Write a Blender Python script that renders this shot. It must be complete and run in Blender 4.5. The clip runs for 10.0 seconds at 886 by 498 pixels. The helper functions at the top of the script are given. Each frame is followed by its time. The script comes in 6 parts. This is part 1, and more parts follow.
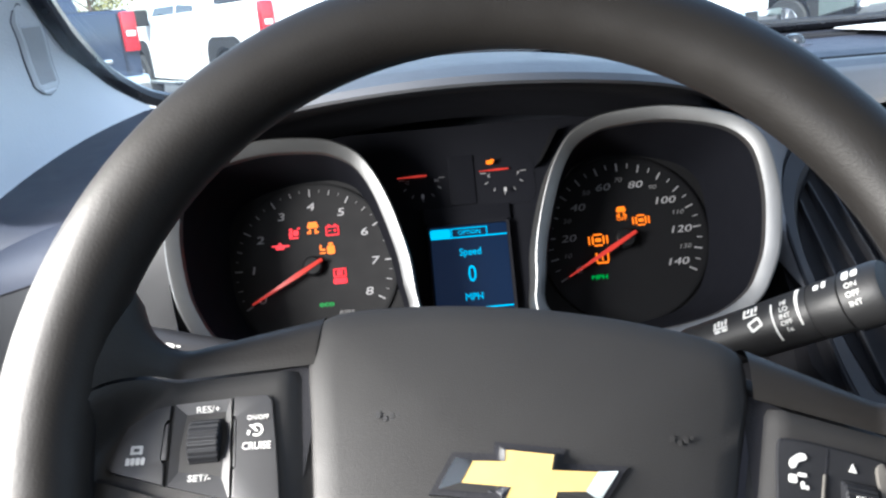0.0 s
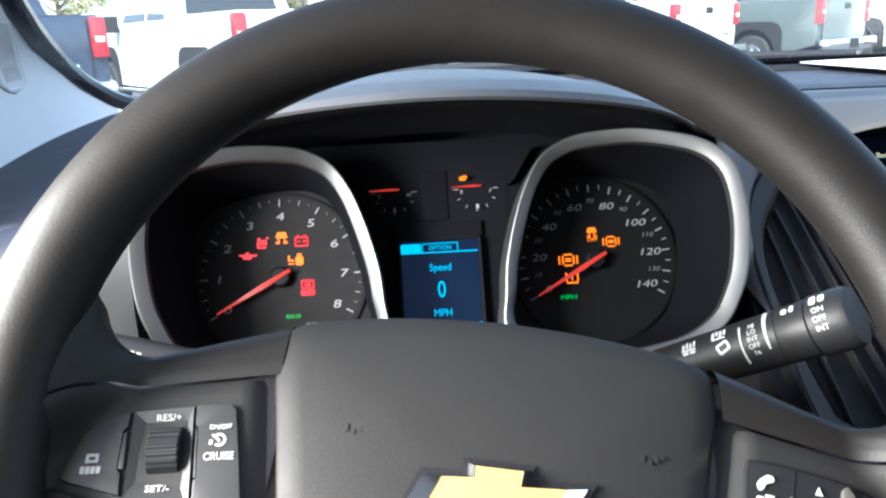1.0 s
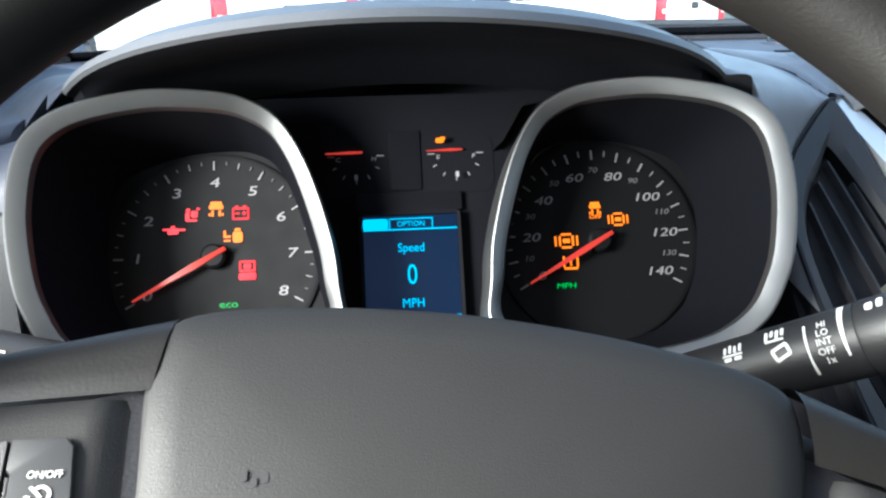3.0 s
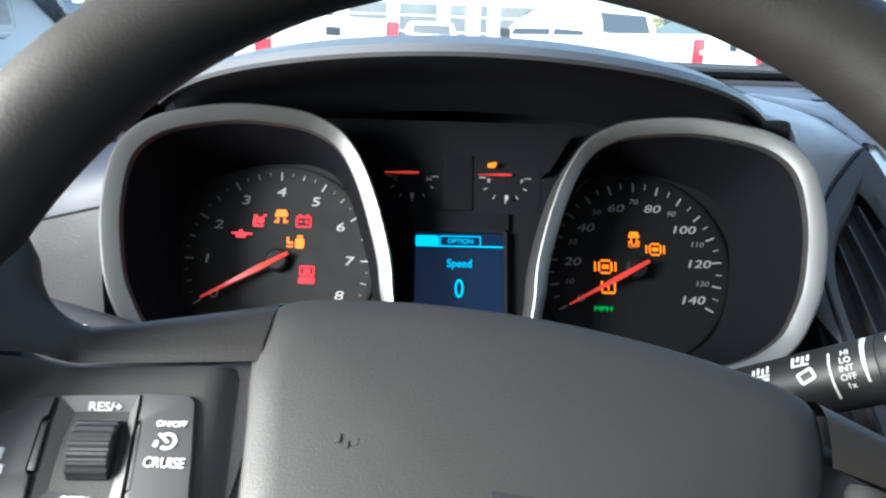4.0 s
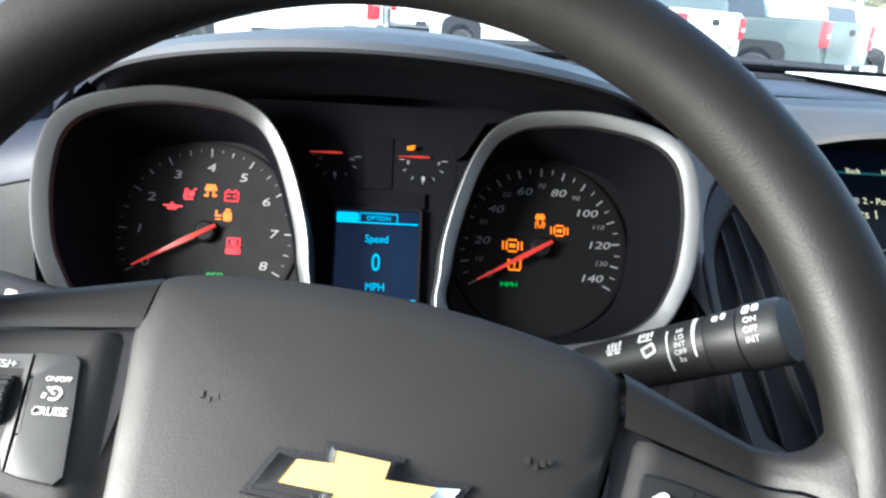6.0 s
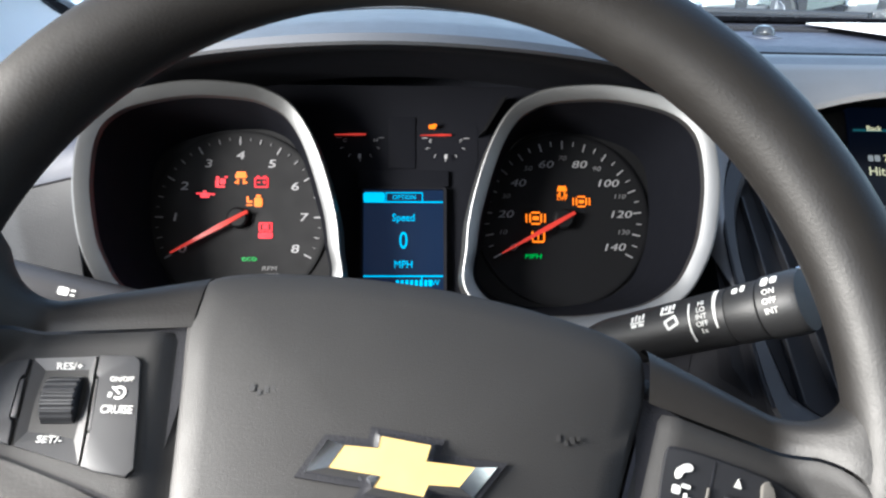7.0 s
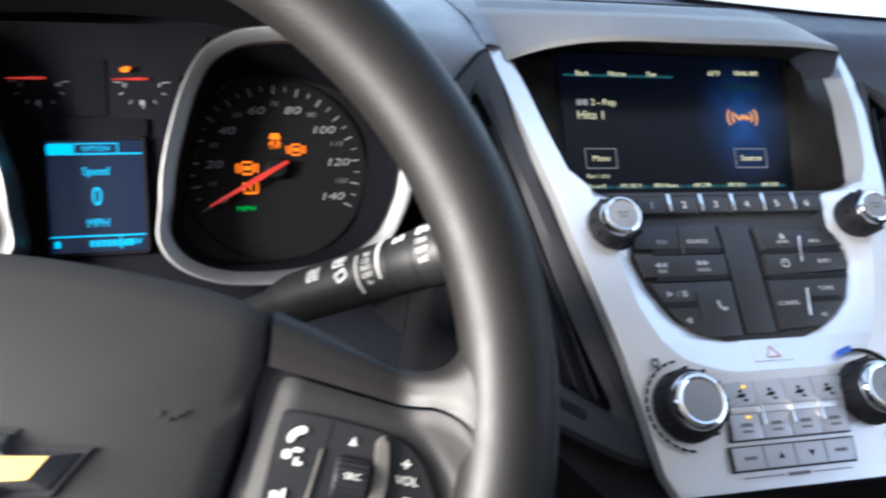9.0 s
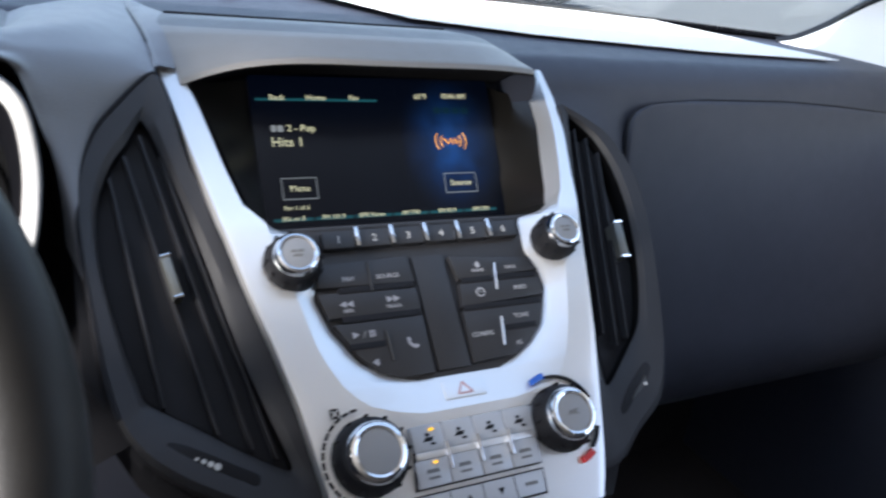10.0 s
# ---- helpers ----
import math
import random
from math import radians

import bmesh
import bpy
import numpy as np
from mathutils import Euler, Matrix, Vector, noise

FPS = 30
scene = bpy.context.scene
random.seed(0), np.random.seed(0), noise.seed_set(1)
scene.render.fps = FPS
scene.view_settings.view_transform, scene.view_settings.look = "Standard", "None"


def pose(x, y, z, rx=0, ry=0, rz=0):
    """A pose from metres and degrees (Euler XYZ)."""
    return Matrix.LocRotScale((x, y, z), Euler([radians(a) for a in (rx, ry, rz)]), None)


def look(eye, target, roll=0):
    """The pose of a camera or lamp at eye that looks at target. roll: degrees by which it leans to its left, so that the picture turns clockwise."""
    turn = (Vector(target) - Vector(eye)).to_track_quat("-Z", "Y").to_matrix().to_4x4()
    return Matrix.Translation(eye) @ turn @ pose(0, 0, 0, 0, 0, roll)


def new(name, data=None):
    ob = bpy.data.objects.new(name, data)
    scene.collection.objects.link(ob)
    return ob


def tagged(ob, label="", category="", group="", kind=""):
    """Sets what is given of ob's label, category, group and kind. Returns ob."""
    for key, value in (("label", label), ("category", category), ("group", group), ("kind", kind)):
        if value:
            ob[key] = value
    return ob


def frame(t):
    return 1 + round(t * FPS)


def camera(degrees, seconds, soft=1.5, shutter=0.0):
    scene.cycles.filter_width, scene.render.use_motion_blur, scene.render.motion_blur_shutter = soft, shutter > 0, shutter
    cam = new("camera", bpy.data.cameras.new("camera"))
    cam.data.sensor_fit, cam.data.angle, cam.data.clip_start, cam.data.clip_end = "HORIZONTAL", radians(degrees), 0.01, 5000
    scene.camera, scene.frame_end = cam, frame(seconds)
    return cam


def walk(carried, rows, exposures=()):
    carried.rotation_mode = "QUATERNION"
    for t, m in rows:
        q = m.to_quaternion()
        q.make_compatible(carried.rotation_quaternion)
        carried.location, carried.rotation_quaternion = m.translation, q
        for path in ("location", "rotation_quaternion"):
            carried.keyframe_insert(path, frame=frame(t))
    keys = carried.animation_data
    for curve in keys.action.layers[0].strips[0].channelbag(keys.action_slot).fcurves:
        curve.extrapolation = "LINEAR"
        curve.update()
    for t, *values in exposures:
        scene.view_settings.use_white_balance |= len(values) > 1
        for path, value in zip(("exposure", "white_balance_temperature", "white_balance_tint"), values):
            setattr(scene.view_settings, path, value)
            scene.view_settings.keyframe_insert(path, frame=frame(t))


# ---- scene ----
cam = camera(60.9, 10.0, soft=2.3, shutter=0.35)
PATH = [
    (0, (-0.0043, 0.0178, 1.2029), (-0.0914, 1.9260, 0.6105), -5.0),
    (0.5, (-0.0037, 0.0159, 1.2011), (-0.0308, 1.9273, 0.6131), -1.9),
    (1, (-0.0078, 0.0201, 1.1992), (-0.0015, 1.9435, 0.6511), -2.3),
    (1.5, (-0.0133, 0.0220, 1.2029), (-0.0396, 1.9476, 0.6631), -1.4),
    (2, (-0.0109, 0.0319, 1.1902), (-0.0107, 1.9421, 0.5974), -0.8),
    (2.2, (-0.0042, 0.0475, 1.1824), (0.0358, 1.9534, 0.5776), -1.7),
    (3.3, (-0.0018, 0.1162, 1.1626), (0.0693, 2.0355, 0.6045), -0.3),
    (3.5, (-0.0028, 0.1065, 1.1639), (0.0560, 2.0267, 0.6078), 1.0),
    (4, (-0.0167, 0.0788, 1.1667), (-0.0255, 2.0147, 0.6644), 2.0),
    (4.5, (-0.0220, 0.0651, 1.1771), (0.0097, 2.0029, 0.6832), 5.4),
    (5, (-0.0229, 0.0604, 1.1801), (0.0230, 2.0001, 0.6947), 7.0),
    (5.5, (-0.0035, 0.0496, 1.1836), (0.0767, 1.9841, 0.6825), 7.9),
    (6, (0.0234, 0.0462, 1.1847), (0.0728, 1.9580, 0.5994), 4.0),
    (6.2, (0.0248, 0.0473, 1.1860), (0.0892, 1.9535, 0.5844), 3.8),
    (7.3, (0.0200, 0.0261, 1.2087), (-0.0023, 1.8956, 0.4983), 0.4),
    (7.5, (0.0219, 0.0199, 1.2121), (0.0049, 1.8906, 0.5049), 0.3),
    (8, (0.0233, 0.0224, 1.2099), (0.0809, 1.8623, 0.4280), 1.3),
    (8.5, (0.0507, 0.0349, 1.2024), (0.2736, 1.8504, 0.3935), 3.0),
    (9, (0.0961, 0.0476, 1.2009), (0.5392, 1.8212, 0.3896), 4.1),
    (9.5, (0.1484, 0.0603, 1.2065), (0.8276, 1.7739, 0.4304), 5.7),
    (10, (0.1905, 0.0604, 1.2061), (1.0694, 1.6996, 0.4709), 6.5),
]
# the car stands nose-down by a little on the sloping lot
CAR = pose(0, 0, 1.2) @ pose(0, 0, 0, -0.73, -0.2, -1.11) @ pose(0, 0, -1.2)
EXPO = [(0.0, 2.00, 5780, 8), (1.0, 2.10, 5720, 7), (2.0, 2.09, 5680, 3), (3.5, 2.24, 5640, 3), (6.0, 2.15, 5700, 4), (8.0, 2.03, 5900, 10), (9.0, 2.18, 5920, 10), (9.5, 1.98, 5920, 10), (10.0, 1.92, 5960, 11)]
walk(cam, [(t, CAR @ look(eye, target, roll)) for t, eye, target, roll in PATH], exposures=EXPO)

# ---- world and lights ----
SUN_AZ, SUN_EL = 186.0, 40.0          # degrees, clockwise from ahead
world = bpy.data.worlds.new("sky")
scene.world = world
world.use_nodes = True
wn = world.node_tree.nodes
sky = wn.new("ShaderNodeTexSky")
sky.sky_type, sky.sun_disc = "NISHITA", False
sky.sun_elevation, sky.sun_rotation = radians(SUN_EL), radians(SUN_AZ)
sky.dust_density, sky.air_density = 2.0, 1.0
wn["Background"].inputs["Strength"].default_value = 0.15
haze = wn.new("ShaderNodeHueSaturation")
haze.inputs["Saturation"].default_value = 0.75
world.node_tree.links.new(sky.outputs[0], haze.inputs["Color"])
world.node_tree.links.new(haze.outputs[0], wn["Background"].inputs["Color"])

sun = new("sun", bpy.data.lights.new("sun", "SUN"))
sun.data.energy, sun.data.angle, sun.data.color = 3.2, radians(0.5), (1.0, 0.95, 0.86)
az, el = radians(SUN_AZ), radians(SUN_EL)
sun.matrix_world = look((0, 0, 30), Vector((0, 0, 30)) - Vector((math.sin(az) * math.cos(el), math.cos(az) * math.cos(el), math.sin(el))))

win = new("window_light", bpy.data.lights.new("window_light", "AREA"))
win.data.shape, win.data.size, win.data.size_y = "RECTANGLE", 0.32, 0.16
win.data.energy, win.data.color = 6.2, (1.0, 0.89, 0.76)
win.matrix_world = CAR @ look((-0.36, 0.13, 1.195), (0.0, 0.03, 1.06))


# ---- materials ----
def nodes_of(name):
    m = bpy.data.materials.new(name)
    m.use_nodes = True
    return m, m.node_tree.nodes, m.node_tree.links, m.node_tree.nodes["Principled BSDF"]


def surface(name, color, rough=0.5, metal=0.0, grain=0.0, grain_scale=900.0, vary=0.15, vary_scale=14.0, spec=0.5, coat=0.0, rough_vary=0.08):
    """A paint, plastic or metal with colour variation, uneven gloss and a fine grain."""
    m, n, l, b = nodes_of(name)
    tc = n.new("ShaderNodeTexCoord")
    big = n.new("ShaderNodeTexNoise")
    big.inputs["Scale"].default_value, big.inputs["Detail"].default_value = vary_scale, 4.0
    l.new(tc.outputs["Object"], big.inputs["Vector"])
    ramp = n.new("ShaderNodeMix")
    ramp.data_type = "RGBA"
    ramp.inputs[6].default_value = (*[c * (1 - vary) for c in color], 1)
    ramp.inputs[7].default_value = (*[min(1, c * (1 + vary)) for c in color], 1)
    l.new(big.outputs["Fac"], ramp.inputs["Factor"])
    l.new(ramp.outputs[2], b.inputs["Base Color"])
    smudge = n.new("ShaderNodeTexNoise")
    smudge.inputs["Scale"].default_value, smudge.inputs["Detail"].default_value = vary_scale * 5, 3.0
    l.new(tc.outputs["Object"], smudge.inputs["Vector"])
    rr = n.new("ShaderNodeMapRange")
    rr.inputs[3].default_value, rr.inputs[4].default_value = max(0.02, rough - rough_vary), min(1, rough + rough_vary)
    l.new(smudge.outputs["Fac"], rr.inputs[0])
    l.new(rr.outputs[0], b.inputs["Roughness"])
    b.inputs["Metallic"].default_value, b.inputs["Specular IOR Level"].default_value = metal, spec
    b.inputs["Coat Weight"].default_value = coat
    b.inputs["Coat Roughness"].default_value = 0.05
    if grain:
        fine = n.new("ShaderNodeTexNoise")
        fine.inputs["Scale"].default_value, fine.inputs["Detail"].default_value = grain_scale, 2.0
        l.new(tc.outputs["Object"], fine.inputs["Vector"])
        bump = n.new("ShaderNodeBump")
        bump.inputs["Strength"].default_value, bump.inputs["Distance"].default_value = grain, 0.0006
        l.new(fine.outputs["Fac"], bump.inputs["Height"])
        l.new(bump.outputs[0], b.inputs["Normal"])
    return m


def glow(name, color, strength):
    m, n, l, b = nodes_of(name)
    b.inputs["Base Color"].default_value = (*[c * 0.2 for c in color], 1)
    b.inputs["Roughness"].default_value, b.inputs["Specular IOR Level"].default_value = 0.3, 0.3
    b.inputs["Emission Color"].default_value = (*color, 1)
    b.inputs["Emission Strength"].default_value = strength
    return m


def clear(name, tint=(1, 1, 1), gloss=1.0):
    m, n, l, b = nodes_of(name)
    n.remove(b)
    tr, gl, mx = n.new("ShaderNodeBsdfTransparent"), n.new("ShaderNodeBsdfGlossy"), n.new("ShaderNodeMixShader")
    tr.inputs[0].default_value = (*tint, 1)
    gl.inputs["Roughness"].default_value = 0.02
    gl.inputs[0].default_value = (gloss, gloss, gloss, 1)
    mx.inputs[0].default_value = 0.03
    l.new(tr.outputs[0], mx.inputs[1])
    l.new(gl.outputs[0], mx.inputs[2])
    # a little white scatter lays a veil of glare over the view outside
    veil, md = n.new("ShaderNodeBsdfTranslucent"), n.new("ShaderNodeMixShader")
    veil.inputs[0].default_value = (0.9, 0.92, 0.95, 1)
    md.inputs[0].default_value = 0.02
    l.new(mx.outputs[0], md.inputs[1])
    l.new(veil.outputs[0], md.inputs[2])
    l.new(md.outputs[0], n["Material Output"].inputs[0])
    return m


RIM = surface("rim_urethane", (0.0078, 0.0070, 0.0064), 0.50, spec=0.36, grain=0.15, grain_scale=900, vary=0.16)
PAD = surface("soft_charcoal_plastic", (0.0175, 0.0170, 0.0168), 0.55, spec=0.30, grain=0.22, grain_scale=2200, vary=0.08)
# the blue of the sky's light is put into this vinyl's colour
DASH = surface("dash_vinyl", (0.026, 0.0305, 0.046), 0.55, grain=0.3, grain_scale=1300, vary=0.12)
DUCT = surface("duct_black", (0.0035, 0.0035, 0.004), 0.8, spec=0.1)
# dash plastic again, lightened for the window light that falls on it
FASCIA = surface("lit_dash_plastic", (0.160, 0.165, 0.180), 0.42, grain=0.35, grain_scale=900, vary=0.08)
# the screen hood's front lip: the light on it is put into the beige
SCREENHOOD = surface("lit_screen_hood_plastic", (0.175, 0.168, 0.158), 0.45, grain=0.35, grain_scale=900, vary=0.08)
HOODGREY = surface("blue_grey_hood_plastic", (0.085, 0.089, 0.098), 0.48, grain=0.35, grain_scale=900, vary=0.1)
BLACK = surface("matt_black_plastic", (0.0095, 0.0098, 0.0125), 0.65, spec=0.25, grain=0.3, vary=0.2)
CLUSTERBLACK = surface("cluster_black", (0.0042, 0.0046, 0.0068), 0.75, spec=0.08, grain=0.1, vary=0.1)
FLOORGREY = surface("gauge_floor_grey", (0.0066, 0.0068, 0.0076), 0.6, spec=0.14, grain=0.15, grain_scale=1600, vary=0.12)
STALKBLACK = surface("stalk_plastic", (0.012, 0.012, 0.0125), 0.5, spec=0.4, grain=0.15, vary=0.1)
DIAL = surface("dial_face", (0.0031, 0.0033, 0.0041), 0.62, spec=0.14, grain=0.15, grain_scale=1600, vary=0.12)
KEY = surface("key_plastic", (0.026, 0.026, 0.0285), 0.4, grain=0.15, vary=0.12)
PODBLACK = surface("black_switch_plastic", (0.0125, 0.013, 0.015), 0.5, spec=0.3, grain=0.1, vary=0.1)
# switch fin and rail: the warm light they catch is put into the colour
FINGREY = surface("lit_beige_plastic", (0.085, 0.08, 0.072), 0.5, grain=0.1, vary=0.08)
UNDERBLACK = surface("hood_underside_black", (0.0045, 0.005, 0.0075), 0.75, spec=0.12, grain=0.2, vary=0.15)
PANEL = surface("grey_switch_plastic", (0.026, 0.026, 0.0275), 0.45, grain=0.08, grain_scale=3000, vary=0.1)
SILVER = surface("satin_silver_paint", (0.84, 0.845, 0.85), 0.33, metal=0.72, grain=0.08, grain_scale=2500, vary=0.05, rough_vary=0.05)
RINGMETAL = surface("satin_metal_ring", (0.128, 0.130, 0.132), 0.42, metal=0.85, grain=0.06, grain_scale=2500, vary=0.05, rough_vary=0.05)
SILVERKEY = surface("silver_key_plastic", (0.5, 0.51, 0.53), 0.42, metal=0.35, vary=0.06)
CHROME = surface("chrome", (0.85, 0.86, 0.88), 0.1, metal=1.0, vary=0.03, rough_vary=0.04)
GOLD = surface("gold_enamel", (0.52, 0.37, 0.135), 0.42, metal=0.25, vary=0.12, vary_scale=90)
INK = surface("white_print", (0.52, 0.52, 0.5), 0.6, vary=0.08)
DIMINK = surface("dial_print", (0.34, 0.34, 0.36), 0.6, vary=0.1)
DIALINK = surface("dial_print_grey", (0.22, 0.22, 0.23), 0.6, vary=0.1)
DIALFAINT = surface("dial_print_faint", (0.11, 0.11, 0.115), 0.6, vary=0.1)
FAINT = surface("faint_print", (0.16, 0.16, 0.16), 0.6, vary=0.1)
MARK = surface("moulded_mark", (0.015, 0.015, 0.016), 0.6)
TRIMGREY = surface("light_grey_trim", (0.72, 0.73, 0.735), 0.75, grain=0.5, grain_scale=450, vary=0.05)
# cloth of the unseen rear and roof, kept pale to bounce light forward
BOUNCECLOTH = surface("bounce_grey_cloth", (0.13, 0.13, 0.13), 0.9, grain=0.6, grain_scale=500, vary=0.2)
CLOTH = surface("roof_cloth", (0.38, 0.375, 0.37), 0.9, grain=0.6, grain_scale=600)
FRIT = surface("black_glass_border", (0.008, 0.008, 0.009), 0.25)
PAPER = surface("white_paper", (0.82, 0.82, 0.8), 0.7, vary=0.03)
NEEDLE = glow("needle_red", (0.85, 0.06, 0.04), 0.15)
RED = glow("lamp_red", (1.0, 0.015, 0.03), 0.35)
AMBER = glow("lamp_amber", (1.0, 0.2, 0.005), 0.4)
GREEN = glow("lamp_green", (0.0, 0.6, 0.08), 0.2)
CYAN = glow("display_cyan", (0.01, 0.42, 0.7), 0.38)
NAVY = glow("display_navy", (0.002, 0.02, 0.07), 0.095)
LCD = glow("lcd_black", (0.006, 0.042, 0.16), 0.006)
LCD.node_tree.nodes["Principled BSDF"].inputs["Base Color"].default_value = (0.0008, 0.0012, 0.0024, 1)
LCDLINE = glow("lcd_grey_line", (0.42, 0.45, 0.45), 0.12)
LCDTEXT = glow("lcd_text", (0.75, 0.72, 0.45), 0.2)


def cloudy(name, color, strength, scale):
    """A lit picture that fades out from the middle of its part, with cloudy patches."""
    m = glow(name, color, strength)
    n, l = m.node_tree.nodes, m.node_tree.links
    tc, mp, gr, no, mu, mu2 = (n.new("ShaderNode" + k) for k in ("TexCoord", "Mapping", "TexGradient", "TexNoise", "Math", "Math"))
    gr.gradient_type, mu.operation, mu2.operation = "QUADRATIC_SPHERE", "MULTIPLY", "MULTIPLY_ADD"
    mp.inputs["Location"].default_value = (-0.5 * 1.75, -0.5 * 1.75, 0)
    mp.inputs["Scale"].default_value = (1.75, 1.75, 0)
    l.new(tc.outputs["Generated"], mp.inputs[0])
    l.new(mp.outputs[0], gr.inputs[0])
    no.inputs["Scale"].default_value = scale
    l.new(tc.outputs["Object"], no.inputs["Vector"])
    l.new(gr.outputs["Fac"], mu.inputs[0])
    l.new(no.outputs["Fac"], mu.inputs[1])
    l.new(mu.outputs[0], mu2.inputs[0])
    mu2.inputs[1].default_value = strength * 3
    mu2.inputs[2].default_value = 0.006
    n["Principled BSDF"].inputs["Base Color"].default_value = (0.0008, 0.0012, 0.0024, 1)
    n["Principled BSDF"].inputs["Emission Color"].default_value = (*color, 1)
    l.new(mu2.outputs[0], n["Principled BSDF"].inputs["Emission Strength"])
    return m


TABMETAL = surface("dark_satin_metal", (0.17, 0.176, 0.165), 0.35, metal=0.6, vary=0.1)
OUTERGREY = surface("outer_panel_grey", (0.0165, 0.0172, 0.0192), 0.55, spec=0.3, grain=0.3, grain_scale=1100, vary=0.1)
VENTGREY = surface("vent_grey_plastic", (0.0145, 0.015, 0.0185), 0.58, grain=0.2, vary=0.1)
# the screen walls' colour, taken down to hold the shade under the hood
GREYBROWN = surface("shaded_brown_plastic", (0.009, 0.0083, 0.0072), 0.33, grain=0.2, vary=0.1)
YELLOW = glow("lamp_yellow", (1.0, 0.5, 0.01), 0.45)
CARPET = surface("black_carpet", (0.028, 0.028, 0.031), 0.95, grain=0.8, grain_scale=500, spec=0.1)
LCDBLUE = cloudy("lcd_blue", (0.006, 0.042, 0.16), 0.22, 60.0)
TEALDIM = glow("lcd_teal_dim", (0.008, 0.05, 0.07), 0.05)
KNOBFACE = surface("grey_knob_face", (0.27, 0.275, 0.285), 0.45, metal=0.3, vary=0.08)
LABELINK = surface("key_print", (0.42, 0.42, 0.43), 0.6, vary=0.1)
LCDORANGE = glow("lcd_orange", (1.0, 0.40, 0.02), 0.28)
TEAL = glow("lcd_teal", (0.02, 0.12, 0.14), 0.12)
FADEDRED = surface("faded_red_print", (0.5, 0.3, 0.3), 0.5)
REDPRINT = surface("red_print", (0.5, 0.03, 0.03), 0.5)
BLUEPRINT = surface("blue_print", (0.03, 0.12, 0.5), 0.5)
GLASS = clear("window_glass", (0.93, 0.96, 0.95), 0.8)
LENSGLASS = surface("smoked_glass", (0.02, 0.022, 0.025), 0.06, vary=0.1)


# ---- building helpers ----
def sharpen(bm, angle=0.55):
    for f in bm.faces:
        f.smooth = True
    for e in bm.edges:
        if len(e.link_faces) == 2:
            e.smooth = e.calc_face_angle(0) < angle


def thing(name, m, label, category, group="", kind="", car=True):
    ob = new(name)
    ob.empty_display_size = 0.05
    ob.matrix_basis = (CAR @ m) if car else m
    return tagged(ob, label, category, group, kind)


def part(name, bm, material, parent, label="", angle=0.55):
    bmesh.ops.recalc_face_normals(bm, faces=bm.faces)
    sharpen(bm, angle)
    me = bpy.data.meshes.new(name)
    bm.to_mesh(me)
    bm.free()
    me.materials.append(material)
    ob = new(name, me)
    ob.parent = parent
    if label:
        ob["label"] = label
    return ob


def smooth_loop(pts, n=4, closed=True):
    """Catmull-Rom through the points."""
    out, k = [], len(pts)
    for i in range(k if closed else k - 1):
        if closed:
            p = [Vector(pts[(i + j) % k]) for j in (-1, 0, 1, 2)]
        else:
            p = [Vector(pts[min(max(i + j, 0), k - 1)]) for j in (-1, 0, 1, 2)]
        for s in range(n):
            t = s / n
            out.append(0.5 * (2 * p[1] + (p[2] - p[0]) * t + (2 * p[0] - 5 * p[1] + 4 * p[2] - p[3]) * t * t + (3 * p[1] - p[0] - 3 * p[2] + p[3]) * t ** 3))
    if not closed:
        out.append(Vector(pts[-1]))
    return out


def rrect(w, h, r, n=4, cx=0.0, cy=0.0):
    out = []
    for k, (sx, sy) in enumerate(((1, 1), (-1, 1), (-1, -1), (1, -1))):
        for i in range(n + 1):
            a = (k + i / n) * math.pi / 2
            out.append((cx + sx * (w / 2 - r) + r * math.cos(a), cy + sy * (h / 2 - r) + r * math.sin(a)))
    return out


def slab(pts, w0, w1, bevel=0.0, segs=2, bm=None):
    """A flat plate with this outline from w0 up to w1, its upper edge rounded."""
    bm = bm or bmesh.new()
    lo = [bm.verts.new((p[0], p[1], w0)) for p in pts]
    hi = [bm.verts.new((p[0], p[1], w1)) for p in pts]
    k = len(pts)
    bm.faces.new(lo[::-1])
    top = bm.faces.new(hi)
    for i in range(k):
        bm.faces.new((lo[i], lo[(i + 1) % k], hi[(i + 1) % k], hi[i]))
    if bevel:
        bmesh.ops.bevel(bm, geom=list(top.edges), offset=bevel, segments=segs, affect="EDGES", profile=0.6)
    return bm


def box(cx, cy, cz, sx, sy, sz, bevel=0.0, bm=None):
    b2 = bmesh.new()
    bmesh.ops.create_cube(b2, size=1, matrix=Matrix.Translation((cx, cy, cz)) @ Matrix.Diagonal((sx, sy, sz, 1)))
    if bevel:
        bmesh.ops.bevel(b2, geom=list(b2.edges), offset=bevel, segments=2, affect="EDGES", profile=0.6)
    if bm is None:
        return b2
    merge(bm, b2)
    return bm


def merge(bm, other):
    me = bpy.data.meshes.new("tmp")
    other.to_mesh(me)
    other.free()
    bm.from_mesh(me)
    bpy.data.meshes.remove(me)
    return bm


